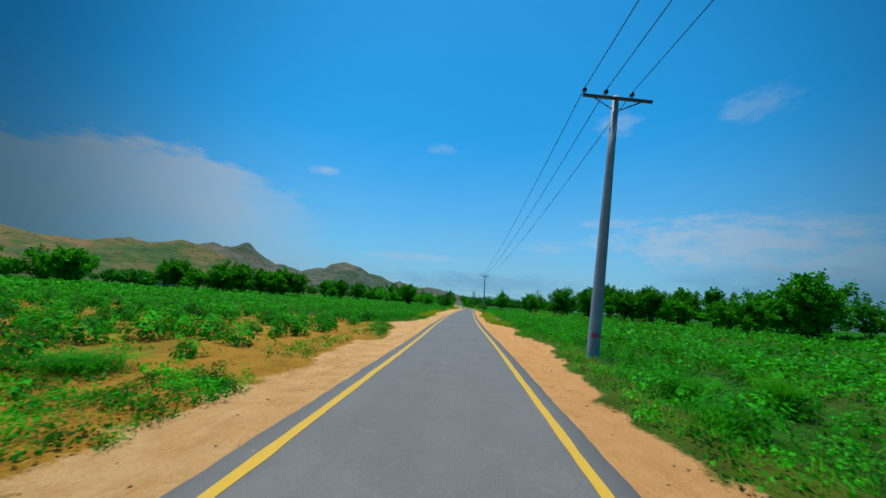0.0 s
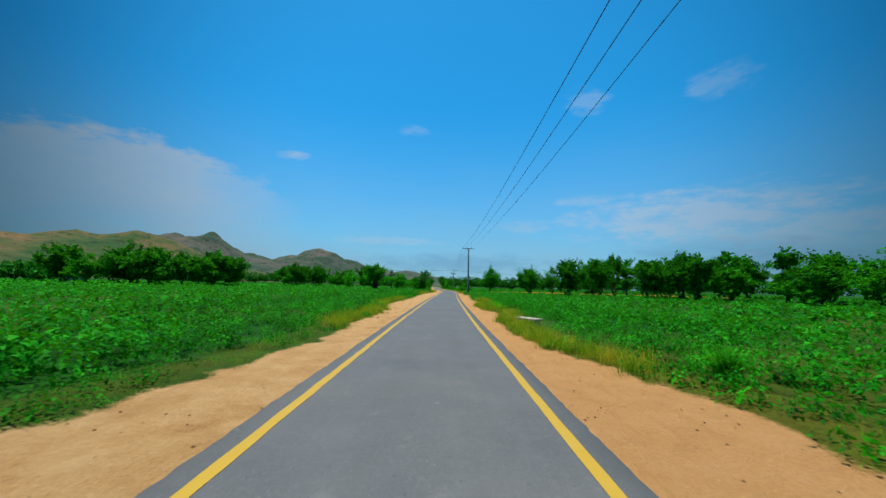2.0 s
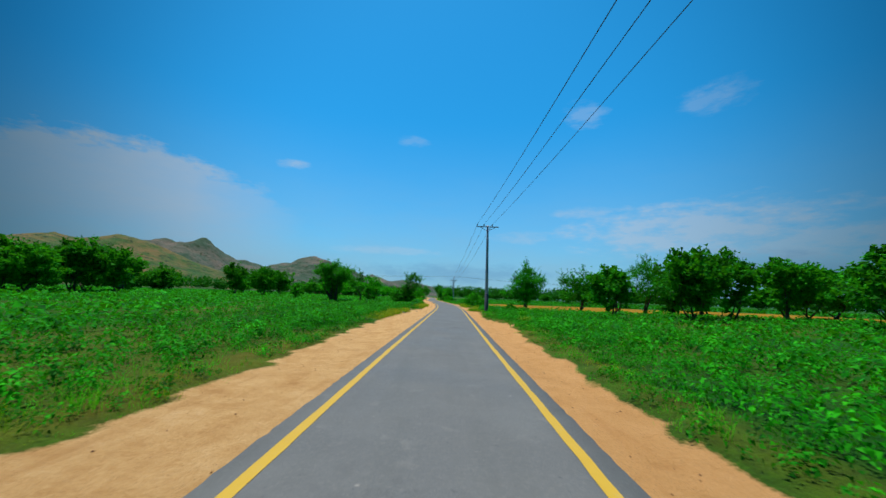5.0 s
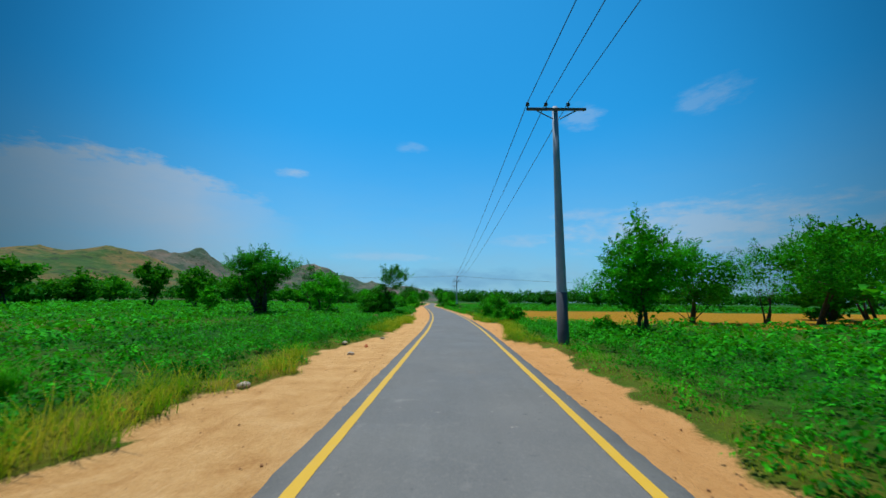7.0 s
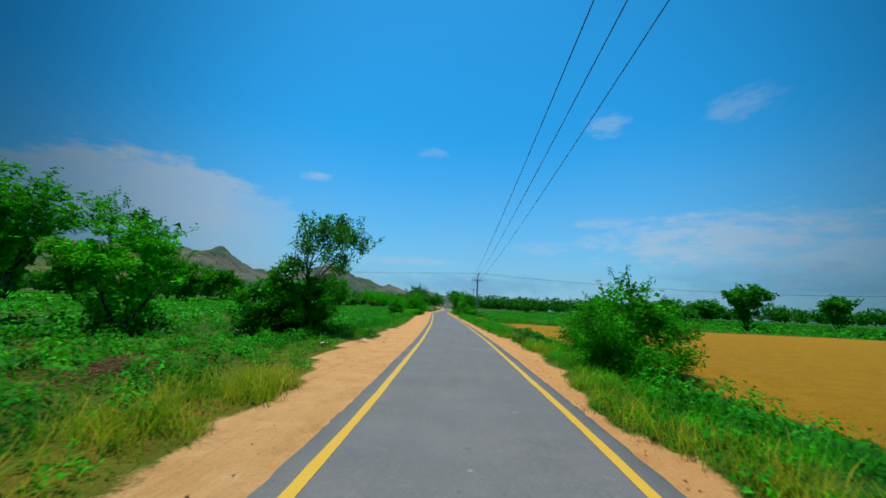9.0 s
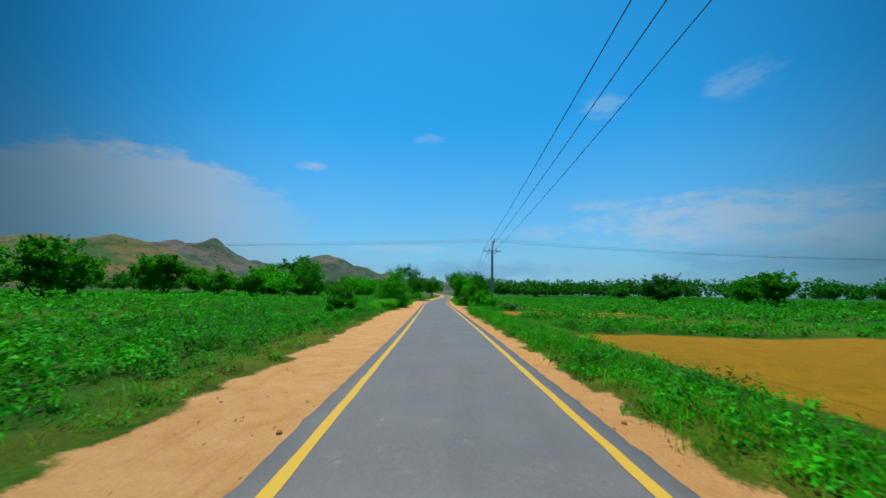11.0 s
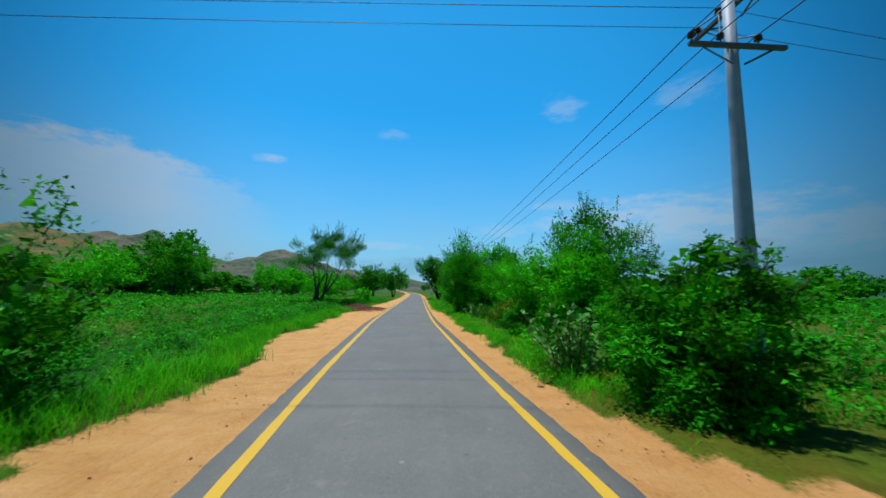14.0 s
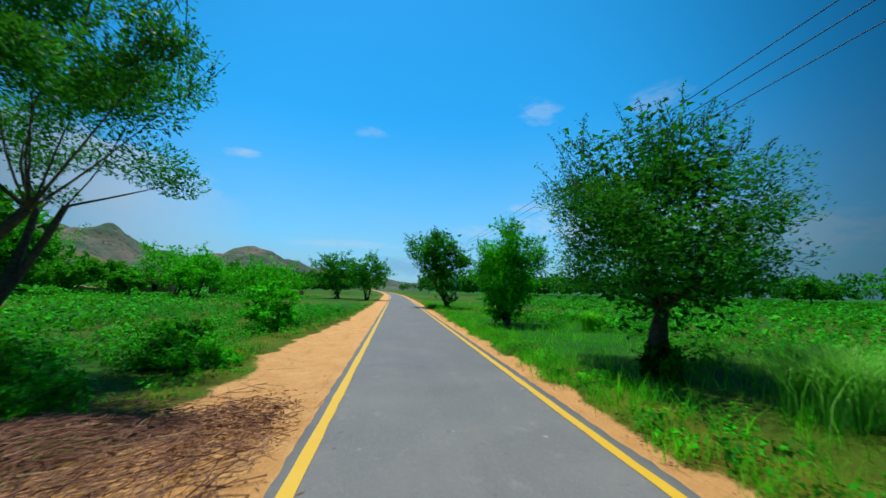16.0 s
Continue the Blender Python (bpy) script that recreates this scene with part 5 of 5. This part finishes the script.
n = 900
wu, wy = rng.uniform(-42, -4.3, n), rng.uniform(0.7, 24, n)
k = np.sin(wu * 0.7 + wy * 0.2) + 0.6 * np.sin(wy * 1.3 - wu * 0.4) + 0.5 * rng.random(n) > 0.15
field("corner_weeds", "low bright green weeds on bare reddish soil", np.stack([wu[k] + road_x(wy[k]), wy[k]], -1), rng, 16, 0.18, 0.75, 0.11, BRIGHT)
n = 150
wu, wy = np.concatenate([rng.uniform(-6.5, -3.1, 110), rng.normal(-3.7, 0.35, 40)]), np.concatenate([rng.uniform(-0.8, 2.6, 110), rng.normal(2.9, 0.35, 40)])
field("creeping_weeds", "creeping dark green weeds at the sand's edge", np.stack([wu + road_x(wy), wy], -1), rng, 60, 0.20, 0.55, 0.05, TREE)
# single plants of the thinly sown corner
SINGLE = []
for i in range(5):
    e = new("cotton_plant")
    v = crop_template(rng, 330, 0.60 + 0.04 * i, 0.86 + 0.06 * i, 0.10, 3)
    part("leaves", mesh_of("leaves", v, np.arange(len(v)).reshape(-1, 3), CROP), e)
    b = np.zeros((5, 3))
    tp = np.stack([rng.normal(0, 0.14, 5), rng.normal(0, 0.14, 5), rng.uniform(0.25, 0.38, 5)], -1)
    v, f = tubes(limb_paths(b, tp, rng, 0.1), np.full((5, 6), 0.010), 4)
    part("stalk", mesh_of("stalk", v, f, BARK), e)
    tagged(e, "single leafy cotton plant on bare reddish soil", "crop plant", "cotton plants on bare soil")
    SINGLE.append(e)
u, y = rows(-42, -4.8, 2, 24, 1.5, 1.2, rng)
dens = np.clip(0.42 + 0.03 * (y - 2) + 0.28 * np.sin(u * 0.7 + y * 0.35), 0.05, 0.85)
k = rng.random(len(u)) < dens
for j, (a, b) in enumerate(zip(u[k], y[k])):
    m = pose(a + float(road_x(b)), b, ground_z(np.array(a), np.array(b)).item() - 0.01, 0, 0, rng.uniform(0, 360)) @ Matrix.Scale(rng.uniform(0.7, 1.15), 4)
    if j < 5:
        SINGLE[j].matrix_basis = m
    else:
        copy_thing(SINGLE[j % 5], m)

# ---- verges: grass, weeds, stubble ----


def blades(name, label, u, y, h, mat, rng, per=7, spread=0.07, category="grass"):
    """Tufts of narrow blades at offsets u along the road."""
    n = len(u) * per
    uu, yy, hh = np.repeat(u, per), np.repeat(y, per), np.repeat(h, per) * rng.uniform(0.5, 1.15, n)
    a = rng.uniform(0, 2 * math.pi, n)
    px, py = road_x(yy) + uu + rng.normal(0, spread, n), yy + rng.normal(0, spread, n)
    pz = ground_z(px - road_x(py), py)
    lean = rng.uniform(0.15, 0.75, n)
    d = np.stack([np.cos(a) * lean, np.sin(a) * lean, np.ones(n)], -1)
    s = np.stack([-np.sin(a), np.cos(a), np.zeros(n)], -1) * (0.003 + 0.006 * hh)[:, None]
    b = np.stack([px, py, pz - 0.01], -1)
    mid = b + d * (hh * 0.55)[:, None]
    tip = b + d * hh[:, None] * [1.5, 1.5, 0.92]
    v = np.stack([b - s, b + s, mid + s * 0.8, tip, mid - s * 0.8], 1).reshape(-1, 3)
    i = np.arange(n)[:, None] * 5
    quads, tris = i + [0, 1, 2, 4], i + [4, 2, 3]
    me = bpy.data.meshes.new(name)
    me.vertices.add(len(v))
    me.vertices.foreach_set("co", v.astype(np.float32).ravel())
    loops = np.concatenate([quads.ravel(), tris.ravel()]).astype(np.int32)
    me.loops.add(len(loops))
    me.loops.foreach_set("vertex_index", loops)
    st = np.concatenate([np.arange(n) * 4, n * 4 + np.arange(n) * 3]).astype(np.int32)
    me.polygons.add(2 * n)
    me.polygons.foreach_set("loop_start", st)
    me.update(calc_edges=True)
    me.materials.append(mat)
    return tagged(new(name, me), label, category, kind="stuff")


for side in (-1, 1):
    n = 8200
    y = rng.uniform(-5, 262, n)
    e = sand_edge(y, side)
    u = side * (e + np.abs(rng.normal(0, 0.75, n)) + 0.02)
    patch = np.sin(y * 0.55 + 2 * side) + 0.6 * np.sin(y * 1.7 + u) + 0.4 * np.sin(y * 0.13 + side)
    track = (u > 0) & (y > 183.2) & (y < 188.6)
    sere = ((y > 34) & (y < 62) | (y > 84) & (y < 98) | (y > 107) & (y < 124)) if side < 0 else ((y > 28) & (y < 40) | (y > 54) & (y < 60))
    dry = (patch > np.where(sere, np.where((y > 106) & (y < 121), -1.2, -0.25), 1.0)) & ~track
    grn = (patch > -0.9) & ~dry & ~track
    far_in = np.clip((np.abs(u) - e) / 0.6, 0.25, 1.0)
    h = (0.14 + 0.24 * rng.random(n) * (0.6 + 0.4 * np.sin(y * 0.4)) + 0.06 * ((y > 54) & (y < 136)) + 0.08 * ((y > 165) & (y < 215) & (u < 0))) * far_in * np.where(y < 25, np.where(u < 0, 0.3, 1.35), 1.0) * (0.75 + 0.45 * np.sin(y * 1.3 + u) * np.sin(y * 0.37))
    blades("verge_grass", "tufts of green grass along the sandy verge", u[grn], y[grn], h[grn], GRASS, rng, 4)
    blades("dry_grass", "yellowing dry grass tufts along the verge", u[dry], y[dry], h[dry] * 0.9, DRY, rng, 6)
    # low broad weeds between grass and crop
    n = 3600
    y = rng.uniform(-5, 250, n)
    u = side * (sand_edge(y, side) + 0.15 + np.abs(rng.normal(0, 0.7, n)))
    k = (np.sin(y * 0.8 - side) + 0.7 * np.sin(y * 2.1) > -1.0) & ~((u > 3.0) & (u < 4.8) & (y > 35.6) & (y < 38.4)) & ~((u > 0) & (y > 183.0) & (y < 188.8))
    field("verge_weeds", "low leafy green weeds along the verge", np.stack([u[k] + road_x(y[k]), y[k]], -1), rng, 19, 0.20, 0.46, 0.054, TREE)
# yellowing grass in loose stretches of the left verge and opposite
n = 3000
y = np.concatenate([rng.uniform(34, 62, 1200), rng.uniform(84, 98, 500), rng.uniform(106, 122, 1300)])
u = -(sand_edge(y, -1) + 0.05 + np.abs(rng.normal(0, np.where(y > 100, 0.9, 0.45), n)))
k = np.sin(y * 1.1) + np.sin(y * 2.7 + 1) + 0.8 * rng.random(n) > -0.2
blades("dry_grass", "yellowing tall grass swathe along the verge", u[k], y[k], rng.uniform(0.24, 0.56, n)[k], DRY, rng, 7, 0.09)
n = 2900
y = np.concatenate([rng.uniform(28, 40, 700), rng.uniform(40, 62, 1100), rng.uniform(128, 136, 300), rng.uniform(102, 124, 800)])
u = sand_edge(y, 1) + 0.05 + np.abs(rng.normal(0, 0.42, n))
blades("dry_grass", "yellowing tall grass swathe along the verge", u, y, rng.uniform(0.18, 0.46, n), DRY, rng, 7, 0.09)
# thick weeds and grass before the sandy track
n = 4200
y = rng.uniform(119, 183.0, n)
u = sand_edge(y, 1) + rng.uniform(0.1, 2.6, n)
blades("rank_grass", "rank bright green grass on the roadside bank", u, y, rng.uniform(0.15, 0.42, n), GRASS, rng, 6, 0.1)
n = 520
y = rng.uniform(130, 183.0, n)
u = sand_edge(y, 1) + rng.uniform(0.3, 2.4, n)
field("verge_weeds", "broad-leaved green weeds on the roadside bank", np.stack([u + road_x(y), y], -1), rng, 60, 0.4, 0.6, 0.055, TREE)
n = 1500
y = rng.uniform(190, 235, n)
u = sand_edge(y, 1) + 0.02 + np.abs(rng.normal(0, 0.45, n))
blades("verge_grass", "short bright green grass fringe below trees", u, y, rng.uniform(0.1, 0.32, n), GRASS, rng, 9, 0.09)
# soft bright grass along the west verge near the trees
n = 1600
y = rng.uniform(188, 213, n)
u = -(sand_edge(y, -1) + 0.05 + np.abs(rng.normal(0, 0.8, n)))
blades("verge_grass", "soft bright green grass along the sandy verge", u, y, rng.uniform(0.22, 0.5, n), GRASS, rng, 7, 0.1)
# rank grass under the trees east of the road, and round the banks
n = 3600
y = rng.uniform(189, 262, n)
u = rng.uniform(2.6, 9.0, n)
blades("rank_grass", "rank bright green grass under roadside trees", u, y, rng.uniform(0.2, 0.5, n), GRASS, rng, 6, 0.1)
n = 2600
y = np.concatenate([rng.uniform(159.0, 167.0, n // 2), rng.uniform(178.0, 183.0, n // 2)])
u = rng.uniform(3.6, 34, n)
blades("bank_grass", "green grass on the bank between fields", u, y, rng.uniform(0.15, 0.4, n), GRASS, rng, 6, 0.1)
n = 6000
y = np.concatenate([rng.uniform(117.5, 157.5, 4800), rng.uniform(171.8, 177.5, 1200)])
u = 5.6 + 40 * rng.random(n) ** 1.6
blades("stubble", "short ochre stubble of a harvested field", u, y, rng.uniform(0.04, 0.11, n), DRY, rng, 3, 0.12, "stubble")


def grass_clump(x, y, h, w, seed, mat, label):
    r = np.random.default_rng(seed)
    n = int(330 * max(1, w))
    a = r.uniform(0, 2 * math.pi, n)
    b = np.stack([r.normal(0, w * 0.13, n), r.normal(0, w * 0.13, n), np.zeros(n)], -1)
    d = np.stack([np.cos(a), np.sin(a), np.zeros(n)], -1) * r.uniform(0.1, 0.62, n)[:, None] * w
    tip = b + d + np.stack([0 * a, 0 * a, r.uniform(0.55, 1.0, n) * h], -1)
    s = np.linspace(0, 1, 5)[None, :, None]
    path = b[:, None] * (1 - s) ** 2 + 2 * (b + [0, 0, h * 0.75])[:, None] * s * (1 - s) + tip[:, None] * s ** 2
    side = np.stack([-np.sin(a), np.cos(a), 0 * a], -1)[:, None] * (0.006 * np.array([1, 1, 0.8, 0.5, 0.08]))[None, :, None]
    v = np.concatenate([path - side, path + side], 1)
    i = np.arange(n)[:, None, None] * 10 + np.arange(4)[None, :, None]
    f = (i + np.array([0, 5, 6, 1])).reshape(-1, 4)
    ob = new("grass_clump", mesh_of("grass_clump", v.reshape(-1, 3), f, mat))
    ob.matrix_world = pose(x, y, -0.03)
    return tagged(ob, label, "grass", "tall grass clumps", "stuff")


for i, (x, y, h, w, mat) in enumerate(((2.5, 217.1, 1.15, 2.4, PALE_GRASS), (3.6, 218.4, 0.9, 1.6, PALE_GRASS), (4.86, 228.4, 1.00, 1.44, GRASS), (6.03, 4.6, 0.70, 1.08, GRASS), (5.21, 28.0, 0.60, 0.96, GRASS),
                                       (4.12, 56.4, 0.60, 1.08, DRY), (-6.08, 93.2, 0.60, 1.08, GRASS), (-6.21, 3.5, 0.32, 2.04, GRASS),
                                       (-5.5, 177.3, 0.85, 1.7, GRASS), (-5.6, 178.5, 1.05, 1.9, GRASS), (-5.9, 179.9, 1.1, 1.9, GRASS), (-6.6, 178.6, 1.0, 2.0, GRASS), (-6.7, 176.6, 0.75, 1.8, GRASS), (-6.4, 175.4, 0.5, 1.6, GRASS), (-6.9, 180.8, 0.9, 1.7, GRASS), (-4.0, 44.6, 0.42, 1.3, GRASS), (-3.9, 45.9, 0.4, 1.2, GRASS), (-4.2, 43.2, 0.45, 1.3, GRASS), (-4.4, 47.8, 0.4, 1.2, GRASS), (4.3, 49.6, 0.55, 1.1, GRASS), (4.0, 46.6, 0.38, 1.1, GRASS), (4.1, 48.2, 0.42, 1.1, GRASS), (4.1, 3.0, 0.45, 1.2, GRASS), (4.7, 5.2, 0.5, 1.3, GRASS), (7.52, 91.7, 0.65, 1.44, GRASS), (6.16, 84.6, 0.55, 1.20, DRY))):
    grass_clump(x, y, h, w, 300 + i, mat, "yellowing tall grass clump on the verge" if mat is DRY else "tall arching grass clump on the verge")

# ---- brush, stones, slab, scraps ----


def brush_pile(x, y, w, l, h, seed, twigs=420):
    r = np.random.default_rng(seed)
    root = new("brush_pile")
    n = twigs
    c = np.stack([np.clip(r.normal(0, w * 0.28, n), -w * 0.6, w * 0.6), r.normal(0, l * 0.28, n), np.zeros(n)], -1)
    hump = h * np.exp(-(c[:, 0] / (w * 0.4)) ** 2 - (c[:, 1] / (l * 0.4)) ** 2)
    c[:, 2] = hump * r.uniform(0.15, 1.0, n) + 0.015
    a = r.uniform(0, 2 * math.pi, n)
    ln = r.uniform(0.15, 0.65, n)
    d = np.stack([np.cos(a) * ln, np.sin(a) * ln, r.normal(0, 0.10, n) * ln], -1)
    p0, p1 = c - d / 2, c + d / 2
    p0[:, 2], p1[:, 2] = np.maximum(p0[:, 2], 0.005), np.maximum(p1[:, 2], 0.005)
    v, f = tubes(limb_paths(p0, p1, r, 0.14, 4), (0.003 + 0.006 * r.random(n) ** 2)[:, None] * np.linspace(1, 0.4, 4)[None], 3)
    part("twig_layer", mesh_of("twig_layer", v, f, TWIG), root)["kind"] = "stuff"
    m = 1300
    q = np.stack([r.normal(0, w * 0.30, m), r.normal(0, l * 0.30, m), np.zeros(m)], -1)
    q[:, 2] = 0.01 + r.random(m) * h * np.exp(-(q[:, 0] / (w * 0.4)) ** 2 - (q[:, 1] / (l * 0.4)) ** 2)
    v, f = leaf_cards(q, r.normal(size=(m, 3)) * [1, 1, 0.3], r.uniform(0.05, 0.16, m), 0.018, r)
    part("straw", mesh_of("straw", v, f, SHREDS), root, "dry straw and bark shreds")["kind"] = "stuff"
    root.matrix_world = pose(x, y, ground_z(np.array(x - float(road_x(y))), np.array(y)).item())
    return tagged(root, "heap of dry brown brushwood on the verge", "brush pile")


brush_pile(-6.9, 215.5, 3.4, 4.4, 0.42, 1, 3600)
brush_pile(-5.5, 217.4, 1.5, 2.2, 0.16, 2, 320)
brush_pile(-5.03, 122.15, 1.0, 2.0, 0.4, 3, 200)
brush_pile(4.95, 135.9, 1.0, 2.6, 0.42, 4, 130)
brush_pile(-7.51, 173.13, 0.8, 1.4, 0.3, 5, 120)
brush_pile(1.53, 205.09, 0.8, 1.8, 0.12, 6, 60)


def stone(x, y, s, mat, label, seed, sink=0.25):
    r = random.Random(seed)
    bm = bmesh.new()
    bmesh.ops.create_icosphere(bm, subdivisions=2, radius=0.5)
    ph = [r.uniform(0, 6) for _ in range(6)]
    for v in bm.verts:
        c = v.co.copy()
        k = 1 + 0.16 * math.sin(5 * c.x + ph[0]) * math.sin(6 * c.y + ph[1]) + 0.12 * math.sin(9 * c.z + ph[2])
        v.co = Vector((c.x * k * s[0], c.y * k * s[1], c.z * k * s[2]))
    ob = new("stone", bm_mesh("stone", bm, mat))
    u = x - float(road_x(y))
    ob.matrix_world = pose(x, y, ground_z(np.array(u), np.array(y)).item() + s[2] * (0.5 - sink), r.uniform(-10, 10), r.uniform(-10, 10), r.uniform(0, 360))
    return tagged(ob, label, "stone", "stones on the shoulder")


stone(-1.85, 99.18, (0.24, 0.17, 0.13), STONE, "pale rounded stone on the sandy verge", 1)
stone(-1.70, 100.8, (0.17, 0.13, 0.14), BRICK, "broken red brick piece on the sand", 4)
stone(-2.62, 101.4, (0.32, 0.2, 0.15), STONE, "pale stone block on the sand", 3)
stone(-2.75, 94.4, (0.24, 0.2, 0.16), STONE, "pale rounded stone on the sandy verge", 2)
stone(-1.55, 103.6, (0.22, 0.16, 0.1), STONE, "flat pale stone by the grass", 5)
stone(-2.2, 112.6, (0.3, 0.2, 0.12), STONE, "pale stone in dry grass", 7)
stone(-6.85, 212.5, (0.26, 0.15, 0.12), STONE, "pale stone block on the sand", 6)
for i in range(48):
    yy = rng.uniform(0, 225)
    sd = rng.choice([-1, 1])
    uu = sd * rng.uniform(2.0, max(2.1, float(sand_edge(np.array(yy), sd)) - 0.1))
    k = rng.uniform(0.035, 0.09)
    stone(uu + float(road_x(yy)), yy, (k, k * 0.8, k * 0.6), CLOD, "small brown clod of earth on the sand", 20 + i)
n = 3400
yy = rng.uniform(-4, 240, n)
sd = rng.choice([-1, 1], n)
ee = np.where(sd < 0, sand_edge(yy, -1), sand_edge(yy, 1))
uu = sd * (1.9 + (ee - 1.9) * rng.random(n))
px = road_x(yy) + uu
r0 = rng.uniform(0.006, 0.022, n)
octa = np.array([(1, 0, 0), (0, 1, 0), (-1, 0, 0), (0, -1, 0), (0, 0, 0.7), (0, 0, -0.5)])
v = (octa[None] * r0[:, None, None] * rng.uniform(0.7, 1.3, (n, 6, 1)) + np.stack([px, yy, ground_z(uu, yy) + r0 * 0.3], -1)[:, None]).reshape(-1, 3)
tri = np.array([(0, 1, 4), (1, 2, 4), (2, 3, 4), (3, 0, 4), (1, 0, 5), (2, 1, 5), (3, 2, 5), (0, 3, 5)])
f = (np.arange(n)[:, None, None] * 6 + tri).reshape(-1, 3)
tagged(new("pebbles", mesh_of("pebbles", v, f, CLOD)), "scattered small pebbles on the sandy shoulder", "pebbles", kind="stuff")

slab = new("culvert_parapet")
part("coping", bm_mesh("coping", box_bm(0.46, 1.2, 0.09, 0.015, (0, 0, 0.165)), CONCRETE), slab, "pale worn concrete top")
part("wall", bm_mesh("wall", box_bm(0.38, 1.1, 0.42, 0.01, (0, 0, -0.09)), CONCRETE), slab)
slab.matrix_world = pose(3.75, 37.0, 0.05, 0, 0, 30)
tagged(slab, "low pale concrete culvert parapet beside the road", "parapet")


def scrap(x, y, w, seed):
    r = np.random.default_rng(seed)
    g = np.linspace(-0.5, 0.5, 6)
    X, Y = np.meshgrid(g, g)
    Z = 0.05 * r.random(X.shape) + 0.03
    v = np.stack([X * w + r.normal(0, 0.02, X.shape), Y * w * 0.6 + r.normal(0, 0.02, X.shape), Z], -1).reshape(-1, 3)
    i = np.arange(36).reshape(6, 6)
    f = np.stack([i[:-1, :-1], i[:-1, 1:], i[1:, 1:], i[1:, :-1]], -1).reshape(-1, 4)
    ob = new("plastic_scrap", mesh_of("plastic_scrap", v, f, WHITE, True))
    ob.matrix_world = pose(x, y, 0.0, 0, 0, seed * 40)
    return tagged(ob, "crumpled white plastic scrap in the weeds", "litter", "scraps of litter")


for i, (x, y) in enumerate(((5.0, 133.4), (5.3, 135.6), (5.7, 137.8), (-2.35, 130.8), (-3.3, 128.6))):
    scrap(x, y, 0.22, i + 1)

# ---- farm buildings ----


def hut(x, y, w, d, h, rz, mat, label):
    root = new("farm_hut")
    th = 0.28
    for nm, sx, sy, cx, cy in (("wall", w, th, 0, d / 2), ("wall", th, d - th, -w / 2 + th / 2, 0), ("wall", th, d - th, w / 2 - th / 2, 0)):
        part(nm, bm_mesh(nm, box_bm(sx, sy, h, 0.02, (cx, cy, h / 2)), mat), root)
    dw = 0.9
    side = (w - dw) / 2
    for s in (-1, 1):
        part("wall", bm_mesh("wall", box_bm(side, th, h, 0.02, (s * (dw + side) / 2, -d / 2, h / 2)), mat), root)
    part("lintel", bm_mesh("lintel", box_bm(dw, th - 0.01, max(0.15, h - 1.8), 0.01, (0, -d / 2, h - max(0.15, h - 1.8) / 2)), mat), root)
    # near-black panel stands in for the dark doorway opening
    part("door", bm_mesh("door", box_bm(dw - 0.02, 0.06, h - max(0.15, h - 1.8), 0.005, (0, -d / 2 + 0.08, (h - max(0.15, h - 1.8)) / 2)), DARK), root, "near-black panel across the doorway")
    part("roof", bm_mesh("roof", box_bm(w + 0.4, d + 0.4, 0.18, 0.03, (0, 0, h + 0.09)), MUD), root, "flat mud roof")
    root.matrix_world = pose(x, y, -0.1, 0, 0, rz)
    return tagged(root, label, "hut", "farm huts beyond the fields")


hut(-48.55, 290.44, 4.5, 3.5, 2.2, 8, BRICK, "small red brick hut beyond the field")
hut(-72.08, 286.03, 3.5, 3.2, 2.1, 20, BRICK, "small red brick hut beyond the field")
hut(-38.26, 293.37, 4.0, 3.0, 2.0, -5, MUD, "low mud-plastered hut beyond the field")
hut(-134.05, 161.38, 5.0, 3.5, 2.2, 10, CONCRETE, "pale small farm building among trees")


def mud_wall(x, y, l, rz):
    bm = box_bm(l, 0.4, 1.1, 0.08, (0, 0, 0.5))
    bmesh.ops.subdivide_edges(bm, edges=[e for e in bm.edges if abs((e.verts[0].co - e.verts[1].co).x) > l * 0.5], cuts=14)
    for v in bm.verts:
        if v.co.z > 0.6:
            v.co.z += 0.12 * math.sin(v.co.x * 1.7) + 0.07 * math.sin(v.co.x * 4.1)
    ob = new("mud_wall", bm_mesh("mud_wall", bm, MUD))
    ob.matrix_world = pose(x, y, -0.08, 0, 0, rz)
    return tagged(ob, "low weathered mud boundary wall", "wall", "mud walls beyond the fields")


mud_wall(-58.83, 290.44, 9, 4)
mud_wall(-27.96, 299.25, 8, -6)
